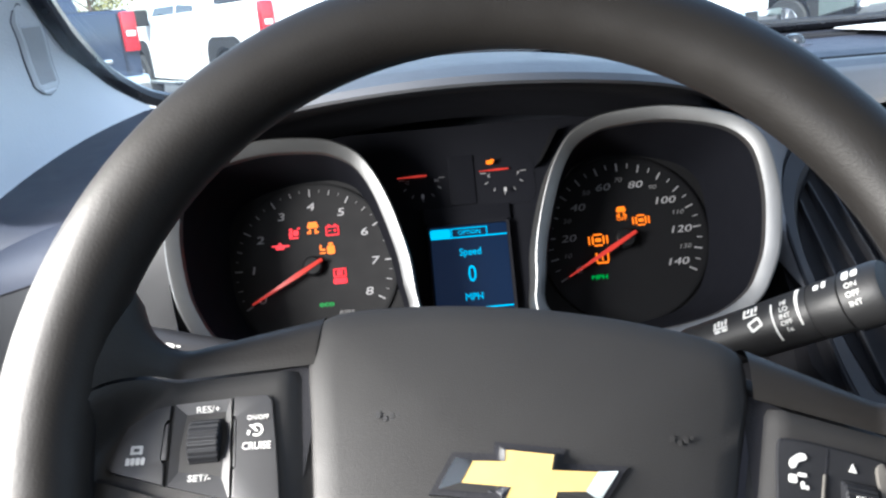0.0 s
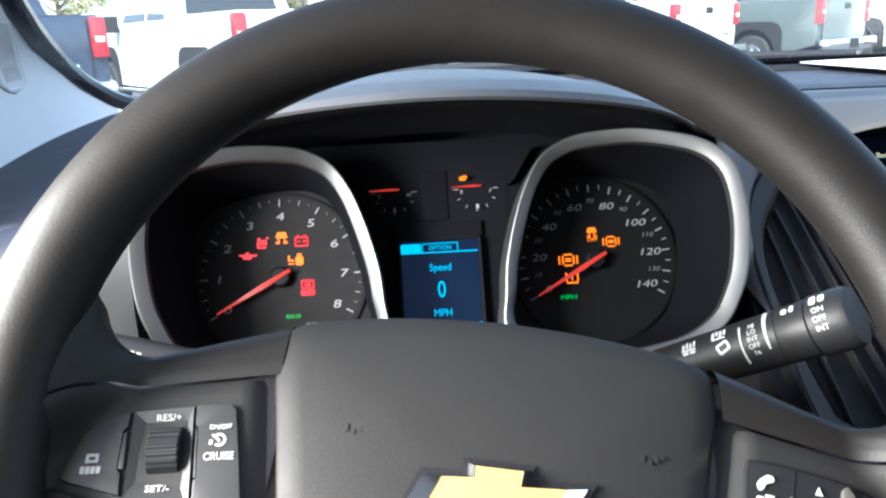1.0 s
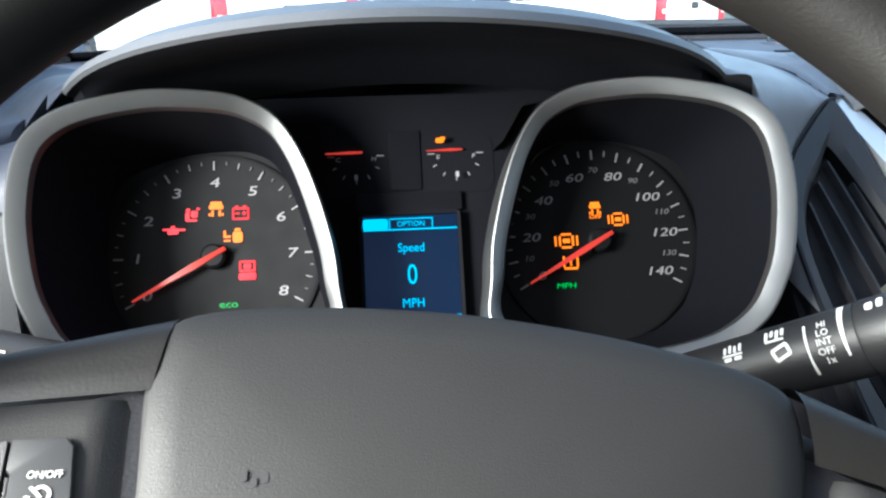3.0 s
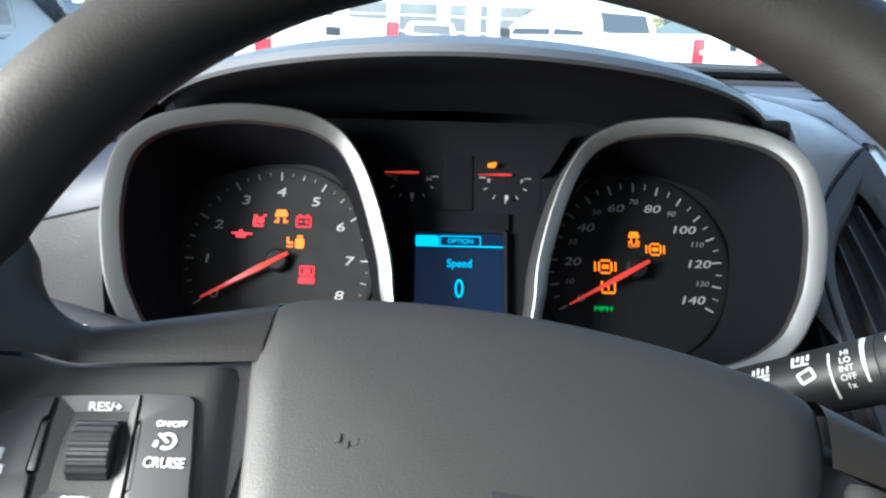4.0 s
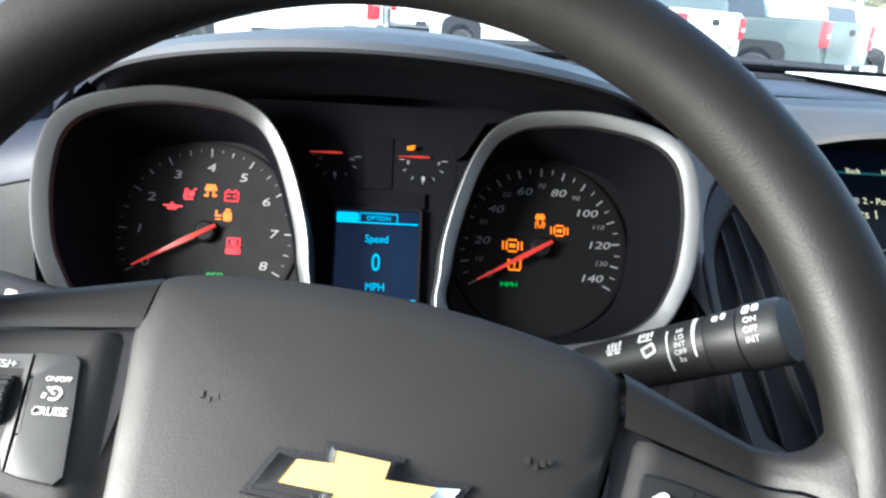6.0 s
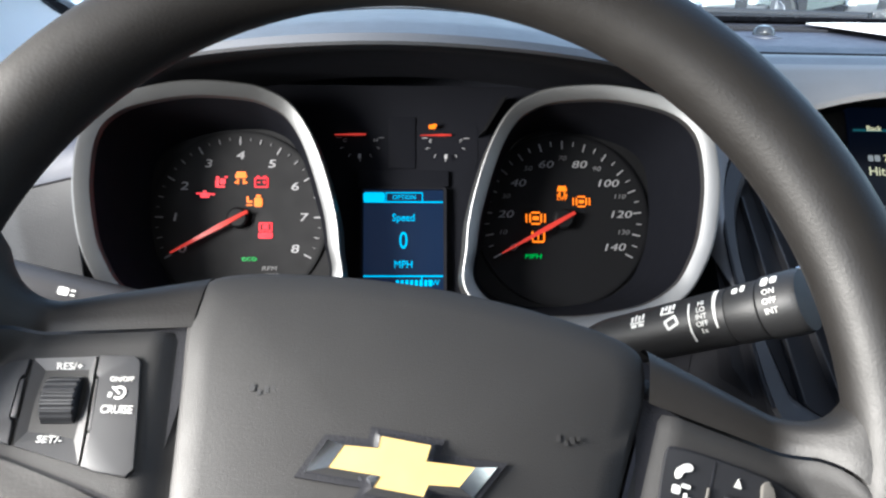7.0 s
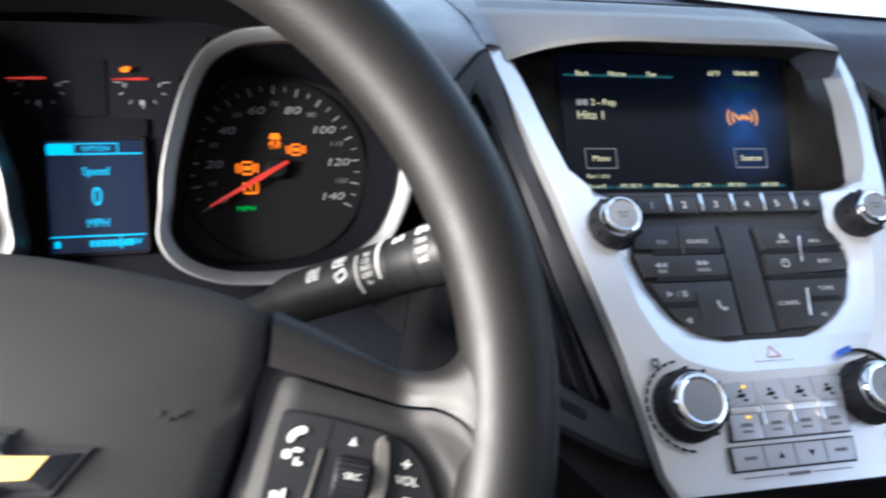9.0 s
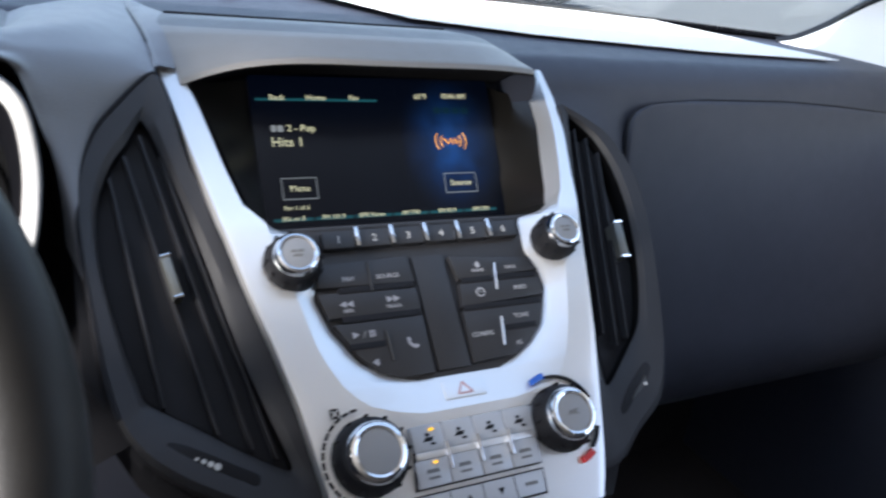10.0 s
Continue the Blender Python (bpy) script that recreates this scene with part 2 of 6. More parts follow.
def lathe(profile, segs=40, m=None):
    """Turns (radius, height) about the local z axis."""
    bm = bmesh.new()
    rings = []
    for r, z in profile:
        if r < 1e-6:
            rings.append([bm.verts.new((0, 0, z))])
        else:
            rings.append([bm.verts.new((r * math.cos(2 * math.pi * i / segs), r * math.sin(2 * math.pi * i / segs), z)) for i in range(segs)])
    for a, b in zip(rings, rings[1:]):
        for i in range(segs):
            j = (i + 1) % segs
            if len(a) == 1 and len(b) == 1:
                continue
            if len(a) == 1:
                bm.faces.new((a[0], b[i], b[j]))
            elif len(b) == 1:
                bm.faces.new((a[i], a[j], b[0]))
            else:
                bm.faces.new((a[i], a[j], b[j], b[i]))
    if m is not None:
        bmesh.ops.transform(bm, matrix=m, verts=bm.verts)
    return bm


def sheet(fn, nu, nv, wrap=False, thick=0.0, bm=None):
    """A surface of fn(s, t), s and t from 0 to 1; thick gives it a back."""
    bm = bm or bmesh.new()
    v = [[bm.verts.new(fn(i / nu, j / nv)) for j in range(nv + 1)] for i in range(nu if wrap else nu + 1)]
    for i in range(nu):
        for j in range(nv):
            a, b = v[i], v[(i + 1) % len(v)]
            bm.faces.new((a[j], b[j], b[j + 1], a[j + 1]))
    if thick:
        bmesh.ops.recalc_face_normals(bm, faces=bm.faces)
        bmesh.ops.solidify(bm, geom=list(bm.faces), thickness=thick)
    return bm


def rings(loops, closed=True, cap_first=False, cap_last=False):
    """Skins a row of loops with the same number of points."""
    bm = bmesh.new()
    vs = [[bm.verts.new(p) for p in loop] for loop in loops]
    k = len(vs[0])
    for a, b in zip(vs, vs[1:]):
        for i in range(k if closed else k - 1):
            bm.faces.new((a[i], a[(i + 1) % k], b[(i + 1) % k], b[i]))
    if cap_first:
        bm.faces.new(vs[0][::-1])
    if cap_last:
        bm.faces.new(vs[-1])
    return bm


def tube(path, radius, segs=12, caps=True):
    """A round bar along a path; radius is a number or a function of 0..1."""
    pts = [Vector(p) for p in path]
    loops, side = [], None
    for i, p in enumerate(pts):
        d = (pts[min(i + 1, len(pts) - 1)] - pts[max(i - 1, 0)]).normalized()
        side = d.orthogonal().normalized() if side is None else (side - d * side.dot(d)).normalized()
        up = d.cross(side)
        r = radius(i / (len(pts) - 1)) if callable(radius) else radius
        loops.append([p + r * (math.cos(2 * math.pi * k / segs) * side + math.sin(2 * math.pi * k / segs) * up) for k in range(segs)])
    return rings(loops, True, caps, caps)


def text(name, s, size, at, material, parent, turn=0.0, shear=0.0, wide=1.0, label="", depth=0.0002, align="CENTER"):
    """Raised lettering in the plane of its parent."""
    cu = bpy.data.curves.new(name, "FONT")
    cu.body, cu.size, cu.shear, cu.extrude, cu.align_x, cu.align_y = s, size, shear, depth, align, "CENTER"
    cu.resolution_u = 3
    tmp = bpy.data.objects.new(name, cu)
    scene.collection.objects.link(tmp)
    me = bpy.data.meshes.new_from_object(tmp)
    bpy.data.objects.remove(tmp)
    bpy.data.curves.remove(cu)
    me.name = name
    me.transform(Matrix.Translation(at) @ pose(0, 0, 0, 0, 0, turn) @ Matrix.Diagonal((wide, 1, 1, 1)))
    me.materials.clear()
    me.materials.append(material)
    ob = new(name, me)
    ob.parent = parent
    if label:
        ob["label"] = label
    return ob


def bars(rows, at, bm=None, depth=0.0003, turn=0.0):
    """Unreadable writing: small plain bars (u, v, width, height) round a point."""
    bm = bm or bmesh.new()
    for u, v, w, h in rows:
        b2 = bmesh.new()
        slab(rrect(w, h, min(w, h) * 0.25, 2, u, v), 0, depth, bm=b2)
        bmesh.ops.transform(b2, matrix=Matrix.Translation(at) @ pose(0, 0, 0, 0, 0, turn), verts=b2.verts)
        merge(bm, b2)
    return bm


# ---- the car's shell ----
def dash_z(y):
    return 1.12 + 0.08 * (y - 0.5) - 0.0045 * ease(0, 1, (y - 0.65) / 0.2)


def dash_back(x):
    return 0.93 - 0.28 * (x - 0.39) ** 2


def ease(a, b, t):
    t = min(1, max(0, t))
    return a + (b - a) * t * t * (3 - 2 * t)


def dash_front(x):
    """How far forward the dashboard's upper edge lies at x."""
    if x < 0.06:
        return ease(0.47, 0.68, (x + 0.215) / 0.03)
    if x < 0.243:
        return 0.68
    if x < 0.4:
        return 0.66
    return ease(0.66, 0.5955, (x - 0.472) / 0.025)


dashboard = thing("dashboard", pose(0, 0, 0), "dark charcoal vinyl dashboard with grey plastic panels", "dashboard", kind="structure")


def dash_profile(x):
    """From the windscreen forward over the rounded edge and down the front, as (y, z) points."""
    y0, y1 = dash_front(x), dash_back(x)
    pts = [(y1 + (y0 + 0.035 - y1) * k / 14, dash_z(y1 + (y0 + 0.035 - y1) * k / 14)) for k in range(15)]
    zc = dash_z(y0 + 0.035)
    for k in range(1, 9):
        a = math.pi / 2 * k / 8 * 0.9
        pts.append((y0 + 0.035 - 0.035 * math.sin(a), zc - 0.035 * (1 - math.cos(a))))
    if x < -0.2:
        pts = [(y, z - 0.022 * ease(0, 1, (-0.2 - x) / 0.1) * max(0, 1 - (y - y0) / 0.28)) for y, z in pts]
    yf, zf = pts[-1]
    for k in range(1, 19):
        drop = 0.42 * k / 18
        if x > 0.5:
            lean = 0.194 + 0.85 * ease(1, 0, (x - 0.56) / 0.1)
            y = yf - lean * min(drop, 0.11) - 0.194 * max(0, drop - 0.11) if drop < 0.2 else ease(yf - 0.11 * lean - 0.0175, yf + 0.16, (drop - 0.2) / 0.14)
        else:
            y = yf - 0.10 * drop
        pts.append((y, zf - drop))
    return pts


def dash_skin(s, t):
    x = -0.345 + 1.47 * s
    y, z = dash_profile(x)[round(t * 40)]
    return (x, y, z)


part("dash_skin", sheet(dash_skin, 196, 40, thick=0.006), DASH, dashboard)

# passenger panel, set proud with a thin gap round it
PASS = pose(0.9, 0.574, 1.010, 79, 0, 0)
passenger = thing("passenger_panel", PASS, "smooth dark passenger airbag panel set into the dashboard", "panel")
PANEL_LEFT = [(0.0915, -0.165), (0.0902, -0.19), (0.0872, -0.23), (0.0816, -0.246), (0.0732, -0.2536), (0.062, -0.2555), (0.0, -0.256), (-0.15, -0.252), (-0.28, -0.245)]


def panel_left(v):
    for (v0, x0), (v1, x1) in zip(PANEL_LEFT, PANEL_LEFT[1:]):
        if v >= v1:
            return x1 + (x0 - x1) * min(1, (v - v1) / (v0 - v1))
    return PANEL_LEFT[-1][1]


def panel_pt(s, t):
    """The airbag panel and glove box face: flat above, rolling under at its lower edge."""
    v = 0.0915 - 0.345 * t ** 1.6
    u = panel_left(v) + (0.225 - panel_left(v)) * s ** 1.8
    edge = min(u - panel_left(v), 0.0915 - v)
    w = 0.0045 - 0.0035 * max(0, 1 - edge / 0.004) ** 2
    under = max(0, -0.15 - v) / 0.103
    w -= 0.10 * (1 - math.sqrt(max(0, 1 - min(1, under) ** 2))) 
    return (u, v - 0.009 * max(0, (u + 0.06) / 0.155) ** 1.3 * max(0, 1 - (0.0915 - v) / 0.1), w)


part("panel_skin", sheet(panel_pt, 50, 60), DASH, passenger)
gap = [Vector(panel_pt(0, t / 60)) for t in range(40, -1, -1)] + [Vector(panel_pt(k / 40, 0)) for k in range(1, 41)]
part("panel_gap", tube([p + Vector((0, 0, 0.0005)) for p in gap], 0.0009, 6), BLACK, passenger, "thin dark gap round the panel")

# driver's outer panel beside the gauges: dark roll above a grey face, with a seam between
def outer_seam(x):
    return 1.0855 + 0.25 * (x + 0.19)


def outer_roll(s, t):
    x = -0.342 + 0.158 * s
    a = math.pi / 2 * t
    return (x, 0.4605 + 0.030 * (1 - math.cos(a)), outer_seam(x) + 0.0006 + 0.030 * math.sin(a))


def outer_face(s, t):
    x = -0.342 + 0.158 * s
    z = outer_seam(x) - 0.0006 - 0.15 * t
    return (x, 0.4600 - 0.016 * t + 0.0012 * max(0, 1 - t * 30), z)


part("outer_roll", sheet(outer_roll, 16, 10), DASH, dashboard, "dark roll over the driver's outer panel")
part("outer_panel", sheet(outer_face, 16, 14), OUTERGREY, dashboard, "grey panel beside the gauges")
part("seam", tube([(-0.342 + 0.158 * k / 10, 0.4612, outer_seam(-0.342 + 0.158 * k / 10)) for k in range(11)], 0.0010, 6), BLACK, dashboard, "dark seam")

# seam between the driver's side and the middle of the dash top
seam_pts = [(0.2475, 0.574, 1.1215), (0.2435, 0.62, 1.1306), (0.2415, 0.71, 1.1369), (0.25, 0.80, 1.1415), (0.27, 0.9, 1.1480)]
part("seam", tube(smooth_loop(seam_pts, 5, False), 0.0016, 6), BLACK, dashboard, "dark seam in the dash top")
grille = bmesh.new()
for k in range(3):
    y = 0.872 + 0.011 * k
    box(0.36, y, dash_z(y) + 0.0012, 0.78, 0.004, 0.003, 0.0008, bm=grille)
part("defroster_slot", grille, BLACK, dashboard, "long dark defroster slot")

# windscreen glass with its black border
def screen_pt(s, t):
    x = -0.42 + 1.62 * s
    yb = dash_back(x) + 0.015
    y = yb - 0.66 * t
    return (x * (1 - 0.14 * t) + 0.39 * 0.14 * t, y, dash_z(yb) - 0.004 + 0.40 * t)


windscreen = thing("window_1", pose(0, 0, 0), "clear raked windscreen with a black border", "windscreen", kind="structure")
pane = part("pane", sheet(screen_pt, 30, 12, thick=0.004), GLASS, windscreen)
pane.visible_shadow = False
part("lower_border", sheet(lambda s, t: Vector(screen_pt(s, 0.04 * t)) + Vector((0, -0.004, -0.004)), 40, 2, thick=0.001), FRIT, windscreen, "black painted glass border")

# windscreen pillars: light grey trim
FR = [(-0.308, 0.785, 1.138), (-0.321, 0.765, 1.146), (-0.338, 0.737, 1.167), (-0.344, 0.70, 1.196), (-0.330, 0.63, 1.232), (-0.286, 0.45, 1.34), (-0.24, 0.25, 1.45), (-0.2, 0.1, 1.52)]
DR = [(-0.33, 0.46, 1.085), (-0.333, 0.45, 1.10), (-0.337, 0.43, 1.14), (-0.342, 0.40, 1.18), (-0.342, 0.34, 1.23), (-0.33, 0.2, 1.33), (-0.3, 0.05, 1.45), (-0.27, -0.06, 1.53)]
fr_c, dr_c = smooth_loop(FR, 4, False), smooth_loop(DR, 4, False)


def pillar_pt(s, t, mirror=False, lift=0.0):
    i = s * (len(fr_c) - 1)
    k = min(int(i), len(fr_c) - 2)
    a = fr_c[k].lerp(fr_c[k + 1], i - k)
    b = dr_c[k].lerp(dr_c[k + 1], i - k)
    p = a.lerp(b, t)
    p.x += -0.018 * math.sin(math.pi * t) + lift
    if mirror:
        p.x = 0.735 - p.x
    return p


for side in (False, True):
    pil = thing("pillar_trim", pose(0, 0, 0), "light grey windscreen pillar trim" + ("" if side else " with a ribbed speaker cover"), "pillar trim", kind="structure")
    part("trim_skin", sheet(lambda s, t: pillar_pt(s, t, side), 28, 20, thick=0.004), TRIMGREY, pil)
    edge = [pillar_pt(i / 28, 0.0, side) + Vector((0, 0.004, 0.002)) for i in range(29)]
    part("glass_border", tube(edge, 0.006 if side else 0.0115, 10), FRIT, pil, "black rubber glass edge")
    if not side:
        def cover_pt(a, b, lift):
            ss = 0.318 + 0.262 * a
            return pillar_pt(ss, 0.262 - 0.68 * (ss - 0.318) + (2 * b - 1) * 0.052 * min(1, math.sqrt(a * 7), math.sqrt((1 - a) * 9)), False, lift)
        sp = sheet(lambda s, t: cover_pt(s, t, 0.0052 + 0.0028 * min(1, 10 * s, 10 * (1 - s), 7 * t, 7 * (1 - t)) - 0.0012 * (1 if 0.1 < t < 0.9 and 0.06 < s < 0.94 else 0)), 40, 24)
        part("cover_gap", tube([cover_pt(0.0 + k / 30, 0.0, 0.0045) for k in range(31)] + [cover_pt(1 - k / 30, 1.0, 0.0045) for k in range(31)] + [cover_pt(0.0, 0.0, 0.0045)], 0.0009, 6), FASCIA, pil, "fine grey groove round the speaker cover")
        cover = part("speaker_cover", sp, TRIMGREY, pil, "ribbed tweeter cover")
        for k in range(11):
            rib = [cover_pt(0.16 + 0.7 * j / 8, 0.2 + 0.06 * k, 0.0072) for j in range(9)]
            part("rib", tube(rib, 0.0006, 5), TRIMGREY, cover)

# roof lining, doors and the rear of the cabin, all out of view
cabin = thing("ceiling", pose(0, 0, 0), "light cloth roof lining of the car", "roof lining", kind="structure")
part("lining", sheet(lambda s, t: (-0.28 + 1.34 * s, 0.26 - 1.9 * t, 1.535 + 0.06 * math.sin(math.pi * s) * min(1, 0.4 + t)), 16, 12, thick=0.02), CLOTH, cabin)
for side, nm in ((-1, "wall_left"), (1, "wall_right")):
    x0 = 0.39 + side * 0.76
    door = thing(nm, pose(0, 0, 0), "dark door panel below an open view of daylight", "door", kind="structure")
    part("door_panel", box(x0, -0.33, 0.75, 0.05, 2.6, 0.66, 0.015), DASH, door)
    # unseen block beside the window, sized to cut the light from the side
    part("side_light_block", box(x0 - side * 0.04, -1.12 if side < 0 else -1.02, 1.32, 0.05, 1.1 if side < 0 else 1.3, 0.5, 0.01), DASH, door)
rear = thing("wall_rear", pose(0, 0, 0), "unseen grey rear wall, added to stop the sun and bounce light", "rear wall", kind="structure")
part("seat_back", box(0.39, -0.95, 0.92, 1.4, 0.14, 0.7, 0.04), BOUNCECLOTH, rear)
# unseen, closes the whole rear so that no sun comes in
part("rear_sun_block", box(0.39, -1.6, 1.05, 1.5, 0.05, 1.1, 0.01), BOUNCECLOTH, rear)
cfloor = thing("floor", pose(0, 0, 0), "dark carpeted car floor", "floor", kind="structure")
part("carpet", box(0.39, -0.4, 0.42, 1.5, 2.6, 0.06, 0.01), CARPET, cfloor)
part("firewall", box(0.39, 0.86, 0.74, 1.5, 0.05, 0.7, 0.01), BLACK, cfloor)

# ---- cluster hood ----
hood = thing("cluster_hood", pose(-0.0085, 0.44, 1.12), "grey padded hood over the instrument cluster", "instrument hood")


def hood_profile(s):
    """Half-round of the hood at s from -1 to 1: points (y, z) from the hidden inside over the lip to the back."""
    a = abs(s)
    zl = 1.1668 - 0.0235 * a ** 2 - 0.0075 * a ** 8
    yl = 0.418 + 0.078 * a ** 2.6 + 0.0083 * s
    h = 0.0085 * (1 - 0.2 * a ** 4)
    zb = dash_z(0.74) + 0.003
    crest_z = zl + h
    return [(0.56, zl - 0.035), (0.50, zl - 0.012), (yl + 0.012, zl - 0.0035), (yl + 0.003, zl - 0.001), (yl, zl + 0.001), (yl + 0.004, zl + 0.0045),
            (yl + 0.014, zl + h * 0.72), (yl + 0.03, crest_z), (0.55, crest_z + 0.001 - 0.006 * a ** 2), (0.64, crest_z - 0.008 - 0.006 * a ** 2), (0.74, zb - 0.006)]


def hood_pt(s, t):
    u = -1 + 2 * s
    pr = hood_profile(u)
    i = t * (len(pr) - 1)
    k = min(int(i), len(pr) - 2)
    f = i - k
    y, z = pr[k][0] * (1 - f) + pr[k + 1][0] * f, pr[k][1] * (1 - f) + pr[k + 1][1] * f
    return (0.166 * u * (1 + 0.10 * max(0, (y - 0.46))), y - 0.44, z - 1.12)


part("hood_shell", sheet(lambda s, t: hood_pt(s, 0.3 + 0.7 * t), 44, 28), HOODGREY, hood)
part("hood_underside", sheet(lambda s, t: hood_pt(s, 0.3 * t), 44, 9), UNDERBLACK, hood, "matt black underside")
SIDE_B = smooth_loop([(0.205, 0.512, 1.082), (0.222, 0.545, 1.104), (0.234, 0.585, 1.1235), (0.240, 0.64, 1.1325), (0.242, 0.70, 1.1365), (0.242, 0.76, 1.1405)], 6, False)
LOW_A = smooth_loop([(0.1565, 0.470, 1.137), (0.170, 0.462, 1.115), (0.1755, 0.452, 1.08), (0.172, 0.44, 1.02), (0.155, 0.43, 0.96)], 5, False)
LOW_B = smooth_loop([(0.205, 0.512, 1.082), (0.2005, 0.51, 1.07), (0.1985, 0.495, 1.05), (0.2, 0.455, 1.0), (0.21, 0.42, 0.95)], 5, False)
for sgn in (-1,):
    def cheek(s, t, sgn=sgn):
        x0, y0, z0 = hood_pt(0.5 + 0.5 * sgn, 0.4 + 0.6 * s)
        b_ = SIDE_B[round(s * (len(SIDE_B) - 1))]
        p0, p1 = Vector((x0, y0, z0)), Vector((sgn * (b_.x + 0.0085), b_.y - 0.44, b_.z - 1.12))
        p = p0.lerp(p1, t)
        p.z += 0.006 * math.sin(math.pi * t) * (1 - 0.6 * s)
        return p
    part("hood_side", sheet(cheek, 30, 8), DASH, hood)

    def filler(s, t, sgn=sgn):
        a_, b_ = LOW_A[round(s * (len(LOW_A) - 1))], LOW_B[round(s * (len(LOW_B) - 1))]
        p = a_.lerp(b_, t)
        return (sgn * (p.x + 0.0085), p.y - 0.44 + 0.012 * math.sin(math.pi * t), p.z - 1.12)
    part("hood_filler", sheet(filler, 20, 6), DASH, hood)

# ---- instrument cluster ----
GM = pose(0.01, 0.5285, 1.045, 65, 0, 3)
AXIS = -0.0185
cluster = thing("instrument_cluster", GM, "instrument cluster with two silver-ringed gauges and lit warning lamps", "instrument cluster")
part("housing", slab(rrect(0.41, 0.185, 0.02, 4, AXIS, -0.003), -0.02, -0.004), CLUSTERBLACK, cluster)

OUT = [(0.0185, -0.05), (0.0202, -0.029), (0.0222, -0.008), (0.029, 0.0195), (0.038, 0.0434), (0.049, 0.0602), (0.0616, 0.068), (0.076, 0.0714), (0.1018, 0.0709), (0.122, 0.0667),
       (0.1427, 0.0587), (0.155, 0.0495), (0.1622, 0.0377), (0.1653, 0.0205), (0.1657, 0.0), (0.162, -0.026), (0.156, -0.043), (0.1465, -0.0587), (0.128, -0.0712), (0.1, -0.0778), (0.075, -0.079), (0.05, -0.076), (0.029, -0.066)]
CEN = Vector((0.093, -0.003))


def ring_loop(inset, dw, side, flat=None):
    out = []
    for p in smooth_loop(OUT, 4):
        d = CEN - p
        q = p + d.normalized() * inset
        w = (0.045 + 0.32 * (p.x - 0.03) + dw) if flat is None else flat
        out.append((q.x if side > 0 else 2 * AXIS - q.x, q.y, w))
    return out


def dial_pt(side, r, deg, w):
    cu = 0.0908 if side > 0 else 2 * AXIS - 0.0921
    return (cu + r * math.cos(radians(deg)), -0.0046 + r * math.sin(radians(deg)), w)


def radial_tick(side, r0, r1, deg, width, w=0.002, bm=None):
    b2 = box((r0 + r1) / 2, 0, w, r1 - r0, width, 0.0006)
    c = dial_pt(side, 0, 0, 0)
    bmesh.ops.transform(b2, matrix=Matrix.Translation((c[0], c[1], 0)) @ pose(0, 0, 0, 0, 0, deg), verts=b2.verts)
    return b2


def needle(parent, at, length, deg, tail=0.008, width=0.0017, hub=0.0070, w=0.008):
    tip = [(-tail, -width * 0.7), (-tail, width * 0.7), (length * 0.25, width), (length, width * 0.3), (length, -width * 0.3), (length * 0.25, -width)]
    b = slab(tip, 0, 0.0014, 0.0004)
    bmesh.ops.transform(b, matrix=Matrix.Translation((at[0], at[1], w)) @ pose(0, 0, 0, 0, 0, deg), verts=b.verts)
    nd = part("needle", b, NEEDLE, parent, "red needle")
    if hub:
        part("hub", lathe([(hub, 0.001), (hub, w - 0.001), (hub * 0.8, w + 0.0005), (0, w + 0.0008)], 28, Matrix.Translation((at[0], at[1], 0))), DIAL, parent, "black needle hub")
    return nd


